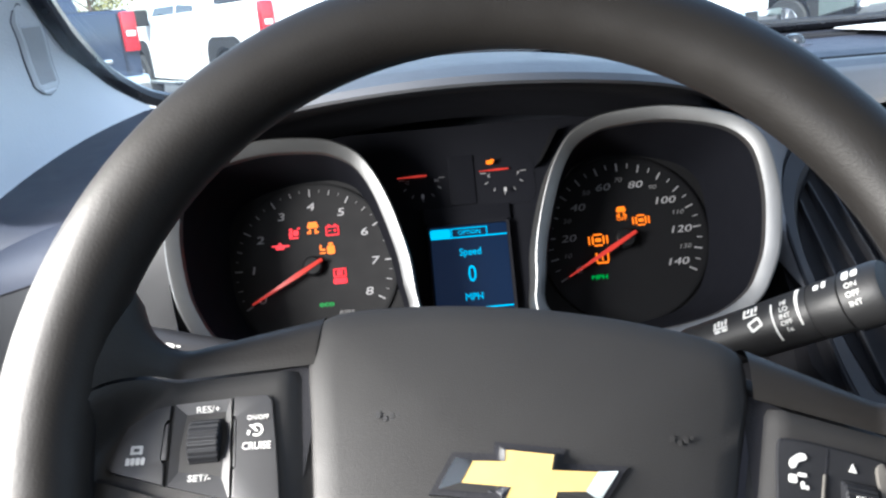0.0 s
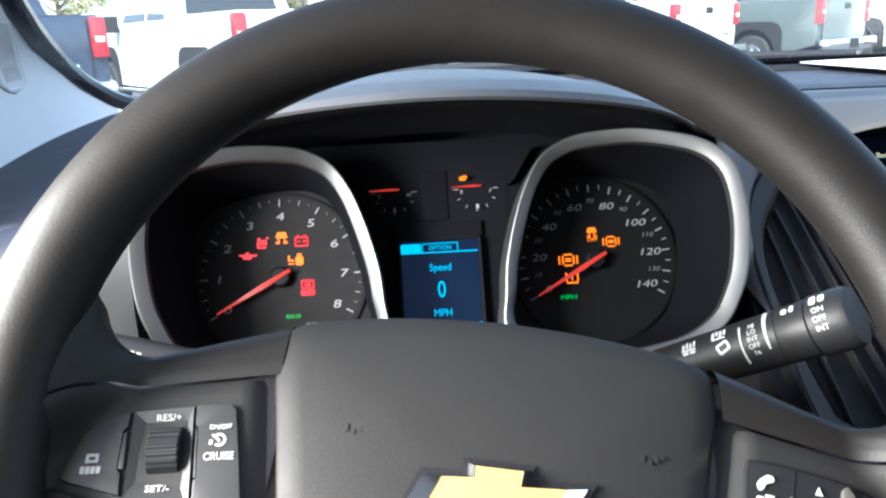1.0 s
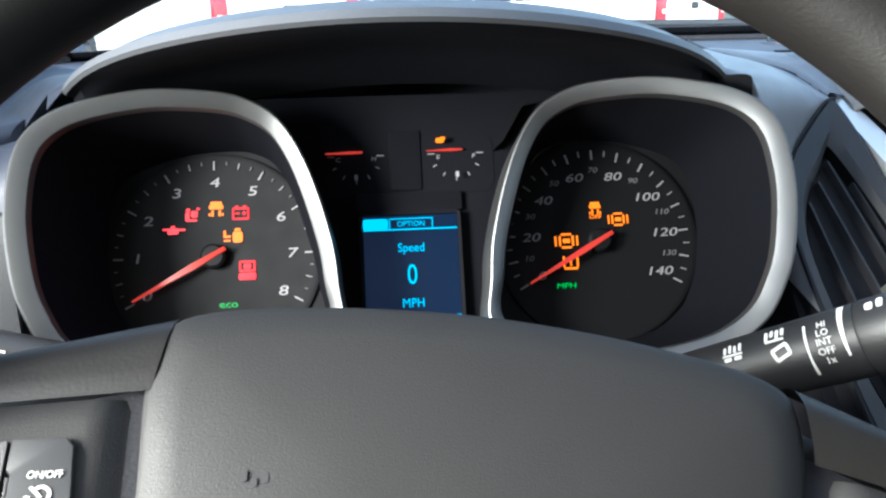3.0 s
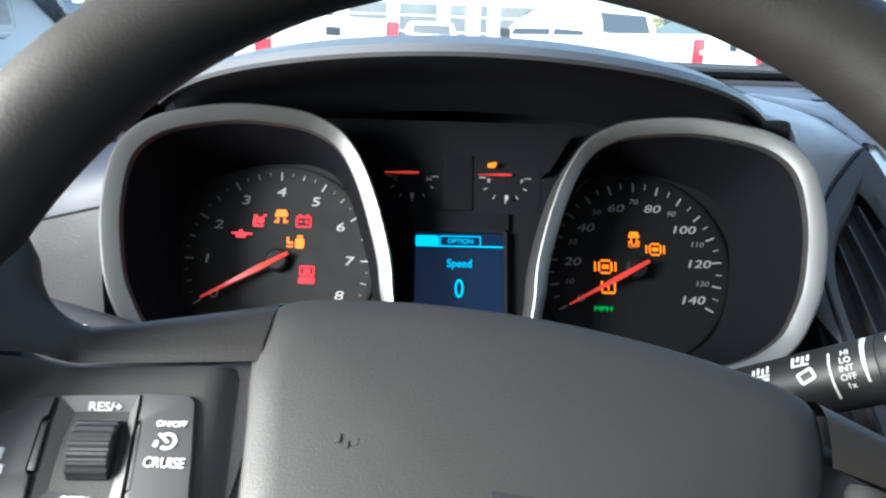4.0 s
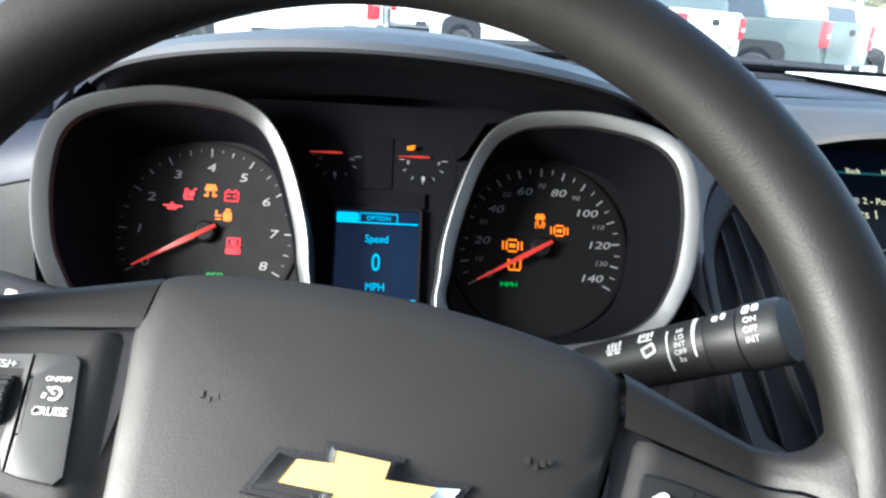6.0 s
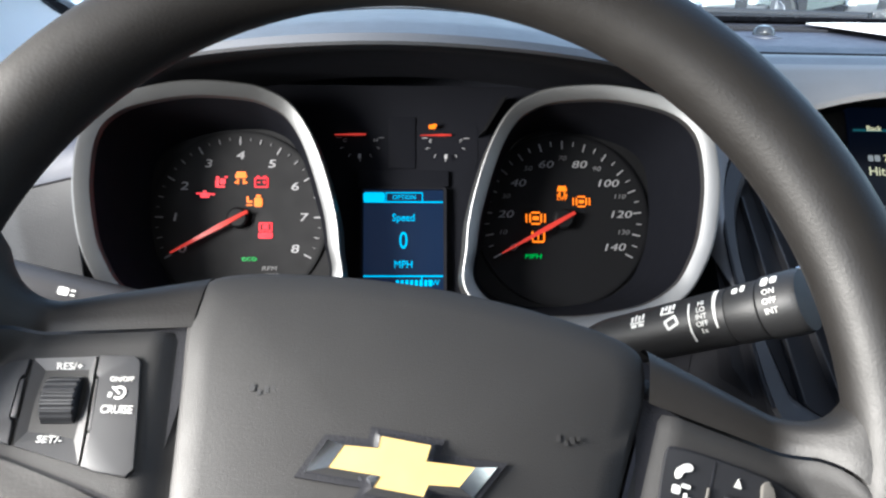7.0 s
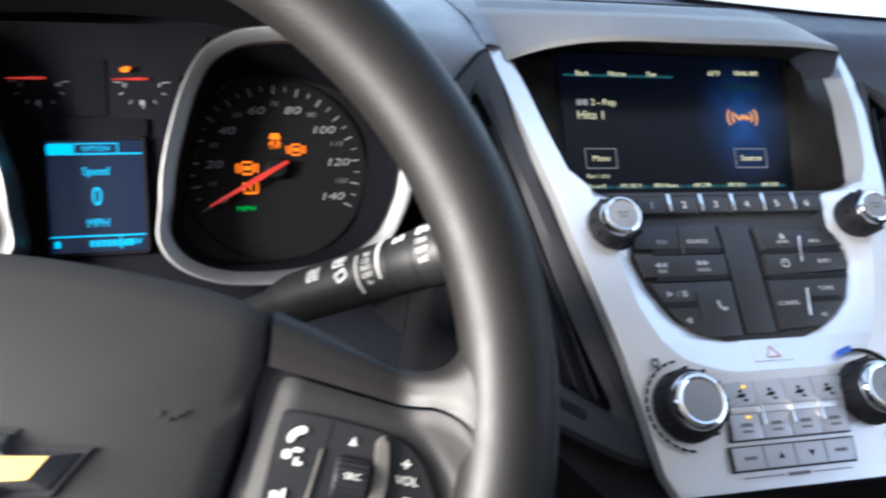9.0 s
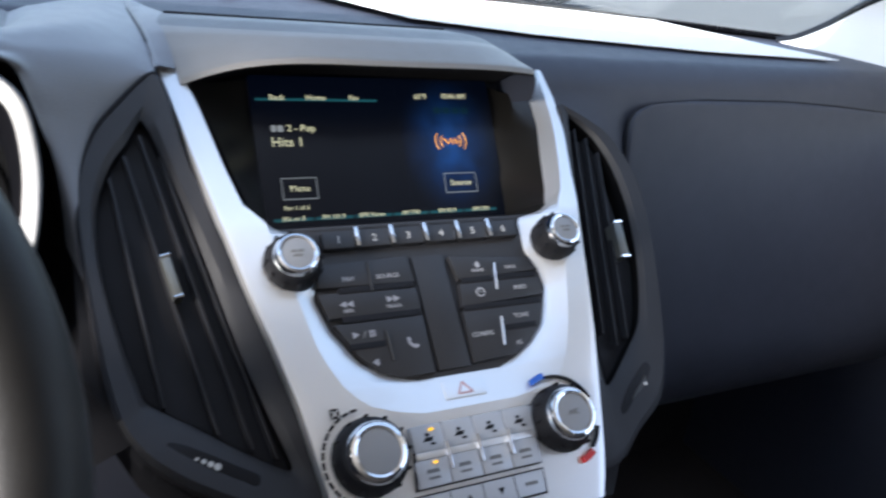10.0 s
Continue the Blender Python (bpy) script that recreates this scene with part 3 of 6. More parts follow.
for side in (-1, 1):
    gauge = part("gauge", rings([ring_loop(0.0, -0.034, side), ring_loop(0.0, -0.0022, side), ring_loop(0.0006, -0.0006, side), ring_loop(0.0014, -0.0002, side), ring_loop(0.0022, -0.0004, side), ring_loop(0.0078, -0.0040, side), ring_loop(0.0086, -0.0046, side), ring_loop(0.0090, -0.0060, side), ring_loop(0.0091, -0.0095, side)]), RINGMETAL, cluster, "satin silver gauge ring", 0.4)
    part("gauge_well", rings([ring_loop(0.0090, -0.009, side), ring_loop(0.0096, -0.016, side), ring_loop(0.0125, 0, side, 0.014), ring_loop(0.0150, 0, side, 0.0)]), CLUSTERBLACK, gauge, "black inner wall of the gauge")
    part("gauge_floor", slab([p[:2] for p in ring_loop(0.010, 0, side)], -0.003, -0.0005), FLOORGREY, gauge)
    c = dial_pt(side, 0, 0, 0)
    part("dial", lathe([(0.0605, -0.0005), (0.0600, 0.0014), (0.0582, 0.0017), (0.0565, 0.0012), (0, 0.0012)], 64, Matrix.Translation(c)), DIAL, gauge, "dark dial face")
    if side < 0:
        for v in np.arange(0.25, 8, 0.5):
            part("tick", radial_tick(side, 0.0534, 0.0553, 90 - 29.75 * (v - 4), 0.0005), DIALFAINT, gauge)
        for v in np.arange(0, 8.01, 0.5):
            deg = 90 - 29.75 * (v - 4)
            big = v == int(v)
            part("tick", radial_tick(side, 0.0502 if big else 0.052, 0.0555, deg, 0.0008 if big else 0.0005), DIALINK, gauge)
        for v in range(9):
            deg = 90 - 29.75 * (v - 4)
            text("numeral", str(v), 0.0078, dial_pt(side, 0.0428, deg, 0.0014), DIALINK, gauge, 0, 0.12, 1.5)
        needle(gauge, c, 0.049, 90 + 29.75 * 4)
        text("scale_label", "RPM", 0.0042, (-0.1085, -0.0385, 0.0014), DIALFAINT, gauge, 0, 0.15, 1.3)
        text("scale_label", "x1000", 0.0042, (-0.1085, -0.0432, 0.0014), DIALFAINT, gauge, 0, 0.15, 1.2)
    else:
        for v in range(0, 145, 5):
            deg = 90 - 1.7 * (v - 70)
            big = v % 10 == 0
            part("tick", radial_tick(side, 0.049 if big else 0.051, 0.0545, deg, 0.0009 if big else 0.0006), DIALINK, gauge)
        for v in range(0, 141, 10):
            deg = 90 - 1.7 * (v - 70)
            if v % 20 == 0:
                text("numeral", str(v), 0.0070, dial_pt(side, 0.0398, deg, 0.0014), DIALINK, gauge, 0, 0.2, 1.55)
            else:
                text("numeral", str(v), 0.0046, dial_pt(side, 0.0425, deg, 0.0014), DIALFAINT, gauge, 0, 0.2, 1.3)
        needle(gauge, c, 0.049, 90 + 1.7 * 70)


# warning lamps: small lit symbols
def lamp_shape(rows):
    bm = bmesh.new()
    for r in rows:
        if len(r) == 4:
            slab(rrect(r[2], r[3], min(r[2], r[3]) * 0.22, 2, r[0], r[1]), 0, 0.0003, bm=bm)
        else:
            slab(list(zip(r[::2], r[1::2])), 0, 0.0003, bm=bm)
    return bm


def lamp(rows, at, size, material, label):
    b = lamp_shape(rows)
    bmesh.ops.transform(b, matrix=Matrix.Translation((at[0], at[1], 0.0016)) @ Matrix.Diagonal((size, size, 1, 1)), verts=b.verts)
    part("warning_lamp", b, material, cluster, label)


OIL = [(-0.1, 0, 0.8, 0.45), (0.45, 0.1, 0.7, 0.16), (-0.65, 0.15, 0.4, 0.14), (-0.1, 0.35, 0.3, 0.14)]
BAG = [(-0.25, 0.35, 0.3, 0.3), (0.2, 0.05, 0.5, 0.5), (-0.3, -0.15, 0.3, 0.6), (0.0, -0.42, 0.8, 0.16), (0.5, 0.45, 0.25, 0.16)]
CARSKID = [(0, 0.35, 0.8, 0.3), (0, 0.1, 1.0, 0.3), (-0.25, -0.35, 0.15, 0.45), (0.25, -0.35, 0.15, 0.45), (-0.45, -0.45, 0.15, 0.2), (0.45, -0.45, 0.15, 0.2)]
BATT = [(0, 0.38, 1.2, 0.12), (0, -0.42, 1.2, 0.12), (-0.56, 0, 0.12, 0.8), (0.56, 0, 0.12, 0.8), (-0.25, 0, 0.3, 0.1), (0.25, 0, 0.3, 0.1), (0.25, 0, 0.1, 0.3), (-0.3, 0.52, 0.25, 0.14), (0.3, 0.52, 0.25, 0.14)]
LOCK = [(0.3, -0.1, 0.7, 0.8), (0.3, 0.45, 0.4, 0.2), (-0.45, -0.05, 0.5, 0.16), (-0.45, -0.35, 0.5, 0.12), (-0.62, 0.2, 0.16, 0.4)]
BRAKE = [(0, 0.62, 1.1, 0.12), (0, -0.02, 1.1, 0.12), (-0.5, 0.3, 0.12, 0.7), (0.5, 0.3, 0.12, 0.7), (0, 0.3, 0.5, 0.4), (0, -0.42, 1.2, 0.5)]
ROUND = [(0, 0.45, 0.7, 0.14), (0, -0.45, 0.7, 0.14), (-0.45, 0, 0.14, 0.7), (0.45, 0, 0.14, 0.7), (0, 0, 0.5, 0.3), (-0.75, 0, 0.12, 0.7), (0.75, 0, 0.12, 0.7)]
TYRE = [(-0.5, 0.05, 0.14, 0.8), (0.5, 0.05, 0.14, 0.8), (0, -0.45, 1.0, 0.16), (0, 0.15, 0.14, 0.5), (0, -0.2, 0.14, 0.14)]
lamp(OIL, (-0.1514, 0.011), 0.0075, RED, "lit red oil lamp")
lamp(BAG, (-0.1419, 0.0201), 0.0075, RED, "lit red airbag lamp")
lamp(CARSKID, (-0.1282, 0.0233), 0.0078, AMBER, "lit amber skid lamp")
lamp(BATT, (-0.1145, 0.02), 0.0075, RED, "lit red battery lamp")
lamp(LOCK, (-0.1187, 0.0072), 0.0078, AMBER, "lit amber lock lamp")
lamp(BRAKE, (-0.1112, -0.0128), 0.0080, RED, "lit red brake lamp")
text("warning_lamp", "eco", 0.0055, (-0.1218, -0.0316, 0.0015), GREEN, cluster, 0, 0, 1.3, "lit green eco sign")
lamp(CARSKID, (0.0905, 0.0152), 0.0068, AMBER, "lit amber skid lamp")
text("warning_lamp", "OFF", 0.0035, (0.0905, 0.0098, 0.0015), AMBER, cluster, 0, 0, 1.2, "lit amber off sign")
lamp(ROUND, (0.1038, 0.0078), 0.0075, AMBER, "lit amber lamp")
lamp(ROUND, (0.072, -0.0038), 0.0085, AMBER, "lit amber brake lamp")
lamp(TYRE, (0.0737, -0.0164), 0.008, AMBER, "lit amber tyre lamp")
text("warning_lamp", "MPH", 0.0045, (0.0701, -0.0301, 0.0015), GREEN, cluster, 0, 0.1, 1.3, "lit green speed unit")
lamp([(0, 0, 0.8, 0.5), (0.3, 0.2, 0.5, 0.3)], (0.0011, 0.0592), 0.0058, AMBER, "lit amber low fuel lamp")

# two small gauges above the display
for cu, ends in ((-0.0485, ("C", "H")), (0.0105, ("E", "F"))):
    small = part("small_gauge", slab(rrect(0.045, 0.036, 0.008, 4, cu, 0.047), -0.0045, -0.0036), CLUSTERBLACK, cluster, "small gauge")
    for k in range(7):
        deg = 180 + 30 * k
        b = box(0.0145, 0, 0, 0.0042 if k % 3 == 0 else 0.0026, 0.0005, 0.0005)
        bmesh.ops.transform(b, matrix=Matrix.Translation((cu, 0.0525, -0.0033)) @ pose(0, 0, 0, 0, 0, deg), verts=b.verts)
        part("tick", b, DIALINK, small)
    text("numeral", ends[0], 0.0036, (cu - 0.0105, 0.0505, -0.0033), DIALINK, small, 0, 0.1, 1.2)
    text("numeral", ends[1], 0.0036, (cu + 0.0105, 0.0505, -0.0033), DIALINK, small, 0, 0.1, 1.2)
    needle(small, (cu + 0.003, 0.0543), 0.0205, 180 + 1, 0.001, 0.0007, 0, -0.002)
    lamp([(0, 0, 0.5, 0.8)], (cu, 0.0385), 0.004, DIALINK, "small pump or thermometer sign")
part("centre_block", slab(rrect(0.0185, 0.036, 0.0015, 2, -0.0195, 0.049), -0.0045, -0.0025, 0.0008), CLUSTERBLACK, cluster)
part("display_bar", slab(rrect(0.062, 0.011, 0.001, 2, -0.0185, 0.0235), -0.0045, -0.0005, 0.0008), CLUSTERBLACK, cluster)
part("visor_rib", rings([[(0.0486, 0.0794, -0.004), (0.053, 0.0807, -0.004), (0.053, 0.0807, 0.006), (0.0486, 0.0794, 0.006)], [(0.0335, 0.053, -0.004), (0.0382, 0.0568, -0.004), (0.0382, 0.0568, 0.004), (0.0335, 0.053, 0.004)]], True, True, True), DIAL, cluster, "slim dark rib beside the fuel gauge")

# driver's display
disp = part("display", slab(rrect(0.0545, 0.069, 0.001, 2, -0.0185, -0.019), -0.003, 0.0), NAVY, cluster, "lit blue driver's display")
part("display_frame", rings([[(p[0], p[1], w) for p in rrect(0.0545 + g, 0.069 + g, 0.001 + g / 3, 3, -0.0185, -0.019)] for g, w in ((0.0, -0.001), (0.0004, 0.002), (0.004, 0.0025), (0.005, -0.004))]), CLUSTERBLACK, cluster)
text("readout", "Speed", 0.0072, (-0.0185, -0.0037, 0.0003), CYAN, disp, 0, 0, 0.9)
text("readout", "0", 0.0165, (-0.0185, -0.0197, 0.0003), CYAN, disp, 0, 0, 0.75)
text("readout", "MPH", 0.0072, (-0.0185, -0.0357, 0.0003), CYAN, disp, 0, 0, 0.9)
part("tab_bar", lamp_shape([(-0.0385, 0.0105, 0.0145, 0.0065)]), CYAN, disp)
for line_ in ((-0.018, 0.0135, 0.025, 0.0006), (-0.0304, 0.0105, 0.0006, 0.0066), (-0.0056, 0.0105, 0.0006, 0.0066), (-0.0185, 0.0072, 0.054, 0.0008), (-0.0185, -0.0435, 0.054, 0.0009), (-0.006, -0.048, 0.0008, 0.008)):
    part("screen_line", lamp_shape([line_]), CYAN, disp)
text("readout", "OPTION", 0.0043, (-0.018, 0.0103, 0.0003), CYAN, disp)
text("readout", "SW", 0.0055, (0.002, -0.048, 0.0003), CYAN, disp)
part("odometer_digits", bars([(-0.018 + 0.0032 * k, 0, 0.002, 0.0042) for k in range(8)], (-0.0045, -0.0482, 0.0003)), CYAN, disp)
part("odometer_digits", bars([(0, 0, 0.003, 0.0042)], (-0.042, -0.0482, 0.0003)), CYAN, disp)

# ---- steering wheel ----
WM = pose(0.0086, 0.2493, 1.0666, 55.7, 0, 4.1) @ pose(0, 0, 0, 0, 0, -8.7)
# the airbag cover and spokes face more upright than the rim
HUB = pose(0, 0.2523, 1.0443, 61.4, 0, 1) @ pose(0, 0, 0, 0, 0, -8.7) @ pose(0.003, 0, 0.002, -21.8, 0, 0) @ pose(0.0048, 0.0058, 0.0087)
QM = WM.inverted() @ HUB
wheel = thing("steering_wheel", WM, "black steering wheel turned slightly, with thumb switches and a gold emblem", "steering wheel")
RR, RT = 0.1664, 0.0162


def rim_pt(s, t):
    a, b = 2 * math.pi * s, 2 * math.pi * t
    rr = RT * (1 + 0.03 * math.cos(2 * b))
    return ((RR + rr * math.cos(b)) * math.cos(a), (RR + rr * math.cos(b)) * math.sin(a), rr * 1.04 * math.sin(b))


bm = bmesh.new()
vv = [[bm.verts.new(rim_pt(i / 128, j / 24)) for j in range(24)] for i in range(128)]
for i in range(128):
    for j in range(24):
        bm.faces.new((vv[i][j], vv[(i + 1) % 128][j], vv[(i + 1) % 128][(j + 1) % 24], vv[i][(j + 1) % 24]))
part("rim", bm, RIM, wheel, "grained black rim")

PADLINE = [(0.0, 0.0618), (0.025, 0.0608), (0.0461, 0.0586), (0.068, 0.0548), (0.0803, 0.0502), (0.0842, 0.0435), (0.084, 0.03), (0.0790, 0.008), (0.0745, -0.013), (0.069, -0.037), (0.058, -0.068), (0.03, -0.09)]
half = PADLINE + [(0.0, -0.094)] + [(-x, y) for x, y in PADLINE[:0:-1]]
pad_loop = [p + Vector((-0.002, 0)) for p in smooth_loop([Vector(p) for p in half], 3)]


def scaled(loop, k, w, cy=-0.012):
    return [QM @ Vector((p.x * k, cy + (p.y - cy) * k, w)) for p in loop]


pad = part("airbag_cover", rings([scaled(pad_loop, 0.985, -0.04), scaled(pad_loop, 1.0, -0.016), scaled(pad_loop, 0.997, -0.0098), scaled(pad_loop, 0.983, -0.0064), scaled(pad_loop, 0.955, -0.0046), scaled(pad_loop, 0.85, -0.0032), scaled(pad_loop, 0.7, -0.0022), scaled(pad_loop, 0.5, -0.0012), scaled(pad_loop, 0.2, -0.0005)], True, False, True), PAD, wheel, "smooth grey airbag cover")
part("hub_core", rings([scaled(pad_loop, 1.06, -0.05), scaled(pad_loop, 1.055, -0.024)], True, True, True), BLACK, wheel)


def spoke_top(u):
    """Upper edge of a spoke, turning up into the rim."""
    v = 0.0530 - 0.40 * (u - 0.083)
    if u > 0.134:
        k = min(1, (u - 0.134) / 0.0135)
        v += 0.014 * (1 - math.sqrt(1 - 0.995 * k * k)) + 1.6 * max(0, u - 0.1475)
    return v


def spoke_seam(u):
    k = max(0, u - 0.138)
    return 0.0280 - 0.22 * (u - 0.083) - 0.25 * k - 30 * k * k


def rim_w(u, v):
    """Depth of the rim's middle line in the plane of the hub."""
    return 0.009 + 0.283 * (v - 0.0077) - 0.030 * (u + 0.0021)


def spoke_w(u, v, sgn, start=0.130, wide=0.031):
    """Flat beside the airbag cover, rising in a hollow curve to the rim."""
    k = ease(0, 1, (u - start + (0 if sgn < 0 else 0.004)) / wide)
    return -0.0040 * (1 - k) + (rim_w(sgn * u, v) + 0.0112) * k


def flat(u, v):
    """Where the lower panel leaves its plane: near the seam it follows the upper spoke."""
    k = ease(0, 1, (spoke_seam(u) - v) / 0.018)
    return 0.130 + 0.0185 * k, 0.031 - 0.0145 * k


for sgn in (-1, 1):
    END = 0.1655 if sgn < 0 else 0.1610

    def upper(s, t, sgn=sgn, END=END):
        u = 0.0825 + (END - 0.0825) * s
        v0, v1 = spoke_seam(u) + 0.0006, spoke_top(u)
        v = v0 + (v1 - v0) * math.sin(t * math.pi / 2)
        w = spoke_w(u, min(v, 0.055), sgn) - 0.013 * (1 - math.cos(max(0, t - 0.3) / 0.7 * math.pi / 2)) - 0.0010 * (1 - min(1, t * 8))
        return QM @ Vector((sgn * u, v, w))
    part("spoke_upper", sheet(upper, 44, 18), RIM, wheel, "grained upper spoke flowing into the rim", 1.0)

    def lower(s, t, sgn=sgn, END=END):
        u0 = 0.0828 - 0.21 * max(0, 0.122 * t - 0.004)
        u = u0 + (END - 0.001 - 0.004 * t - u0) * s
        v1 = spoke_seam(u) - 0.0006
        v = v1 + (-0.095 - v1) * t
        w = spoke_w(u, max(v, -0.05), sgn, *flat(u, v)) - 0.0012 * max(0, 1 - t * 40) - 0.0055 * ease(1, 0, s / 0.14)
        return QM @ Vector((sgn * u, v, w))
    part("spoke_lower", sheet(lower, 32, 40), PAD, wheel, "grey lower spoke", 1.0)

    def backing(s, t, sgn=sgn):
        u = 0.079 + 0.084 * s
        v = spoke_top(min(u, 0.14)) - 0.008 + (-0.09 - spoke_top(min(u, 0.14))) * t
        return QM @ Vector((sgn * u, v, spoke_w(u, max(v, -0.05), sgn, 0.149, 0.017) - 0.0040 - 0.012 * max(0, 1 - t * 10)))
    part("spoke_core", sheet(backing, 16, 20), BLACK, wheel)


def onto(parent_bm, dw=0.0):
    bmesh.ops.transform(parent_bm, matrix=QM @ Matrix.Translation((0, 0, dw)), verts=parent_bm.verts)
    return parent_bm


def onto_pod(b_):
    bmesh.ops.transform(b_, matrix=PM, verts=b_.verts)
    return b_


PM = QM @ Matrix.Translation((-0.0095, -0.0065, 0.0088))
QL = QM @ Matrix.Translation((0.0035, -0.0071, 0.0088))


def onto_left(b_):
    bmesh.ops.transform(b_, matrix=QL, verts=b_.verts)
    return b_


# grained cover below the left switches
COVER = [(-0.160, -0.0212), (-0.144, -0.0216), (-0.126, -0.0255), (-0.114, -0.0277), (-0.0996, -0.0304), (-0.0894, -0.0326), (-0.0840, -0.0358), (-0.0805, -0.0440), (-0.0775, -0.066), (-0.150, -0.066)]
part("cover_gap", onto(slab(COVER, -0.012, -0.0034)), BLACK, wheel, "dark gap round the lower cover")
part("spoke_cover", onto(slab([(x - 0.0012 if x > -0.1 else x, y - 0.0013) for x, y in COVER], -0.012, -0.0012, 0.0014, 3)), RIM, wheel, "grained lower spoke cover")

# left switch pod
SW = -0.0118
pod = smooth_loop([(-0.1515, -0.0108), (-0.1482, 0.0045), (-0.1405, 0.0120), (-0.130, 0.0158), (-0.1145, 0.0190), (-0.1015, 0.0214), (-0.0982, 0.0197), (-0.0940, 0.006), (-0.0877, -0.0155), (-0.0893, -0.0192), (-0.1, -0.0188), (-0.125, -0.0158), (-0.149, -0.0122)], 3)
left_pod = part("cruise_switch", onto_left(slab([(p.x * 1.008 + 0.0003, p.y * 1.06) for p in pod], -0.018, SW - 0.0030, 0.0004)), BLACK, wheel, "grey cruise control switches in a dark gap")
LEFT_KEY = [(-0.1513, -0.0108), (-0.1478, 0.0044), (-0.1403, 0.0118), (-0.1345, 0.0140), (-0.1338, 0.0082), (-0.1356, 0.0070), (-0.1334, -0.0066), (-0.1314, -0.0072), (-0.1294, -0.0150), (-0.149, -0.0121)]
RIGHT_KEY = [(-0.1124, 0.0192), (-0.1108, 0.0118), (-0.1091, 0.0114), (-0.1051, -0.0064), (-0.1065, -0.0072), (-0.1045, -0.0181), (-0.1, -0.0186), (-0.0900, -0.0189), (-0.0881, -0.0160), (-0.0942, 0.0055), (-0.0982, 0.0192), (-0.1005, 0.0211)]
for pts_ in (LEFT_KEY, RIGHT_KEY):
    part("key", onto_left(slab(pts_, SW - 0.004, SW + 0.0008, 0.0005)), PANEL, left_pod)
for pts_ in ([(-0.1349, 0.0064), (-0.1336, 0.0071), (-0.1309, -0.0060), (-0.1328, -0.0063)], [(-0.1106, 0.0108), (-0.1097, 0.0106), (-0.1058, -0.0062), (-0.1068, -0.0064)]):
    part("key_tab", onto_left(slab(pts_, SW - 0.004, SW + 0.0004, 0.0003)), PANEL, left_pod)
# the hollow round the roller: four sloping sides
WELL = [(-0.1333, 0.0143), (-0.1133, 0.0186), (-0.1055, -0.0176), (-0.1280, -0.0150)]
SINK = [(-0.1262, 0.0098), (-0.1150, 0.0118), (-0.1128, -0.0062), (-0.1250, -0.0072)]
for k in range(4):
    a, b, c_, d = WELL[k], WELL[(k + 1) % 4], SINK[(k + 1) % 4], SINK[k]
    side_ = rings([[(*a, SW + 0.0005), (*b, SW + 0.0005), (*c_, SW - 0.0017), (*d, SW - 0.0017)], [(*a, SW - 0.0035), (*b, SW - 0.0035), (*c_, SW - 0.0040), (*d, SW - 0.0040)]], True, True, True)
    bmesh.ops.recalc_face_normals(side_, faces=side_.faces)
    part("well_side", onto_left(side_), PANEL, left_pod)
prof = []
for k in range(41):
    a = math.pi * k / 40
    prof.append((0.0083 * math.cos(a), 0.0062 * math.sin(a) + (0.0006 if k % 4 < 2 else 0)))
loops = []
for x in (-0.0056, -0.0050, 0.0050, 0.0056):
    k = 0.9 if abs(x) > 0.0053 else 1
    loops.append([(x, p[0] * k, p[1] * k) for p in prof])
roll = rings(loops, False, True, True)
bmesh.ops.transform(roll, matrix=QL @ Matrix.Translation((-0.1192, 0.0024, SW - 0.0025)) @ pose(0, 0, 0, 0, 0, 10), verts=roll.verts)
part("thumb_roller", roll, PODBLACK, left_pod, "ribbed black thumb roller", 0.35)


def label_bars(rows, u, v, w, parent, material=INK, turn=8.7):
    b = bars(rows, (u, v, w), turn=turn)
    return part("marking", onto_left(b) if u < 0 else onto_pod(b), material, parent, "small white marking")


arc = [(0.0023 * math.cos(radians(a)), 0.0023 * math.sin(radians(a))) for a in range(-120, 151, 15)] + [(0.0016 * math.cos(radians(a)), 0.0016 * math.sin(radians(a))) for a in range(150, -121, -15)]
for pts_ in (arc, [(-0.0030, 0.0014), (-0.0024, 0.0018), (0.0004, -0.0001), (0.0, -0.0006)], [(-0.0032, -0.0004), (-0.0022, -0.0004), (-0.0022, -0.0020), (-0.0032, -0.0020)]):
    sign_ = slab([(x - 0.1012, y + 0.0074) for x, y in pts_], SW, SW + 0.0012)
    part("gauge_sign", onto_left(sign_), INK, left_pod, "white speed sign")
label_bars([(-0.0016, 0.0012, 0.001, 0.003), (0.0016, 0.0012, 0.001, 0.003), (0, 0.0024, 0.004, 0.0009), (0, 0.0002, 0.0038, 0.0008)] + [(-0.0026 + 0.00175 * k, -0.0028, 0.0014, 0.0026) for k in range(4)], -0.1418, -0.0050, SW + 0.001, left_pod)

# right switch pod
def rtext(word, size, u, v, w):
    ob = text("marking", word, size, (u, v, w), INK, right_pod, -6, 0, 1.0, "white lettering")
    ob.data.transform(PM)


rpod = smooth_loop([(0.0972, 0.0155), (0.1005, 0.0195), (0.118, 0.0172), (0.1355, 0.0131), (0.1430, 0.0080), (0.1482, -0.003), (0.1508, -0.0125), (0.1505, -0.024), (0.144, -0.031), (0.115, -0.034), (0.092, -0.034), (0.0895, -0.03), (0.0935, -0.011)], 3)
part("switch_bezel", onto_pod(slab([(p.x * 1.006, p.y * 1.06) for p in rpod], -0.018, SW - 0.0006, 0.0004)), BLACK, wheel, "dark gap round the switches")
right_pod = part("audio_switch", onto_pod(slab(rpod, -0.016, SW + 0.0006, 0.0006)), PODBLACK, wheel, "black phone and audio switches")
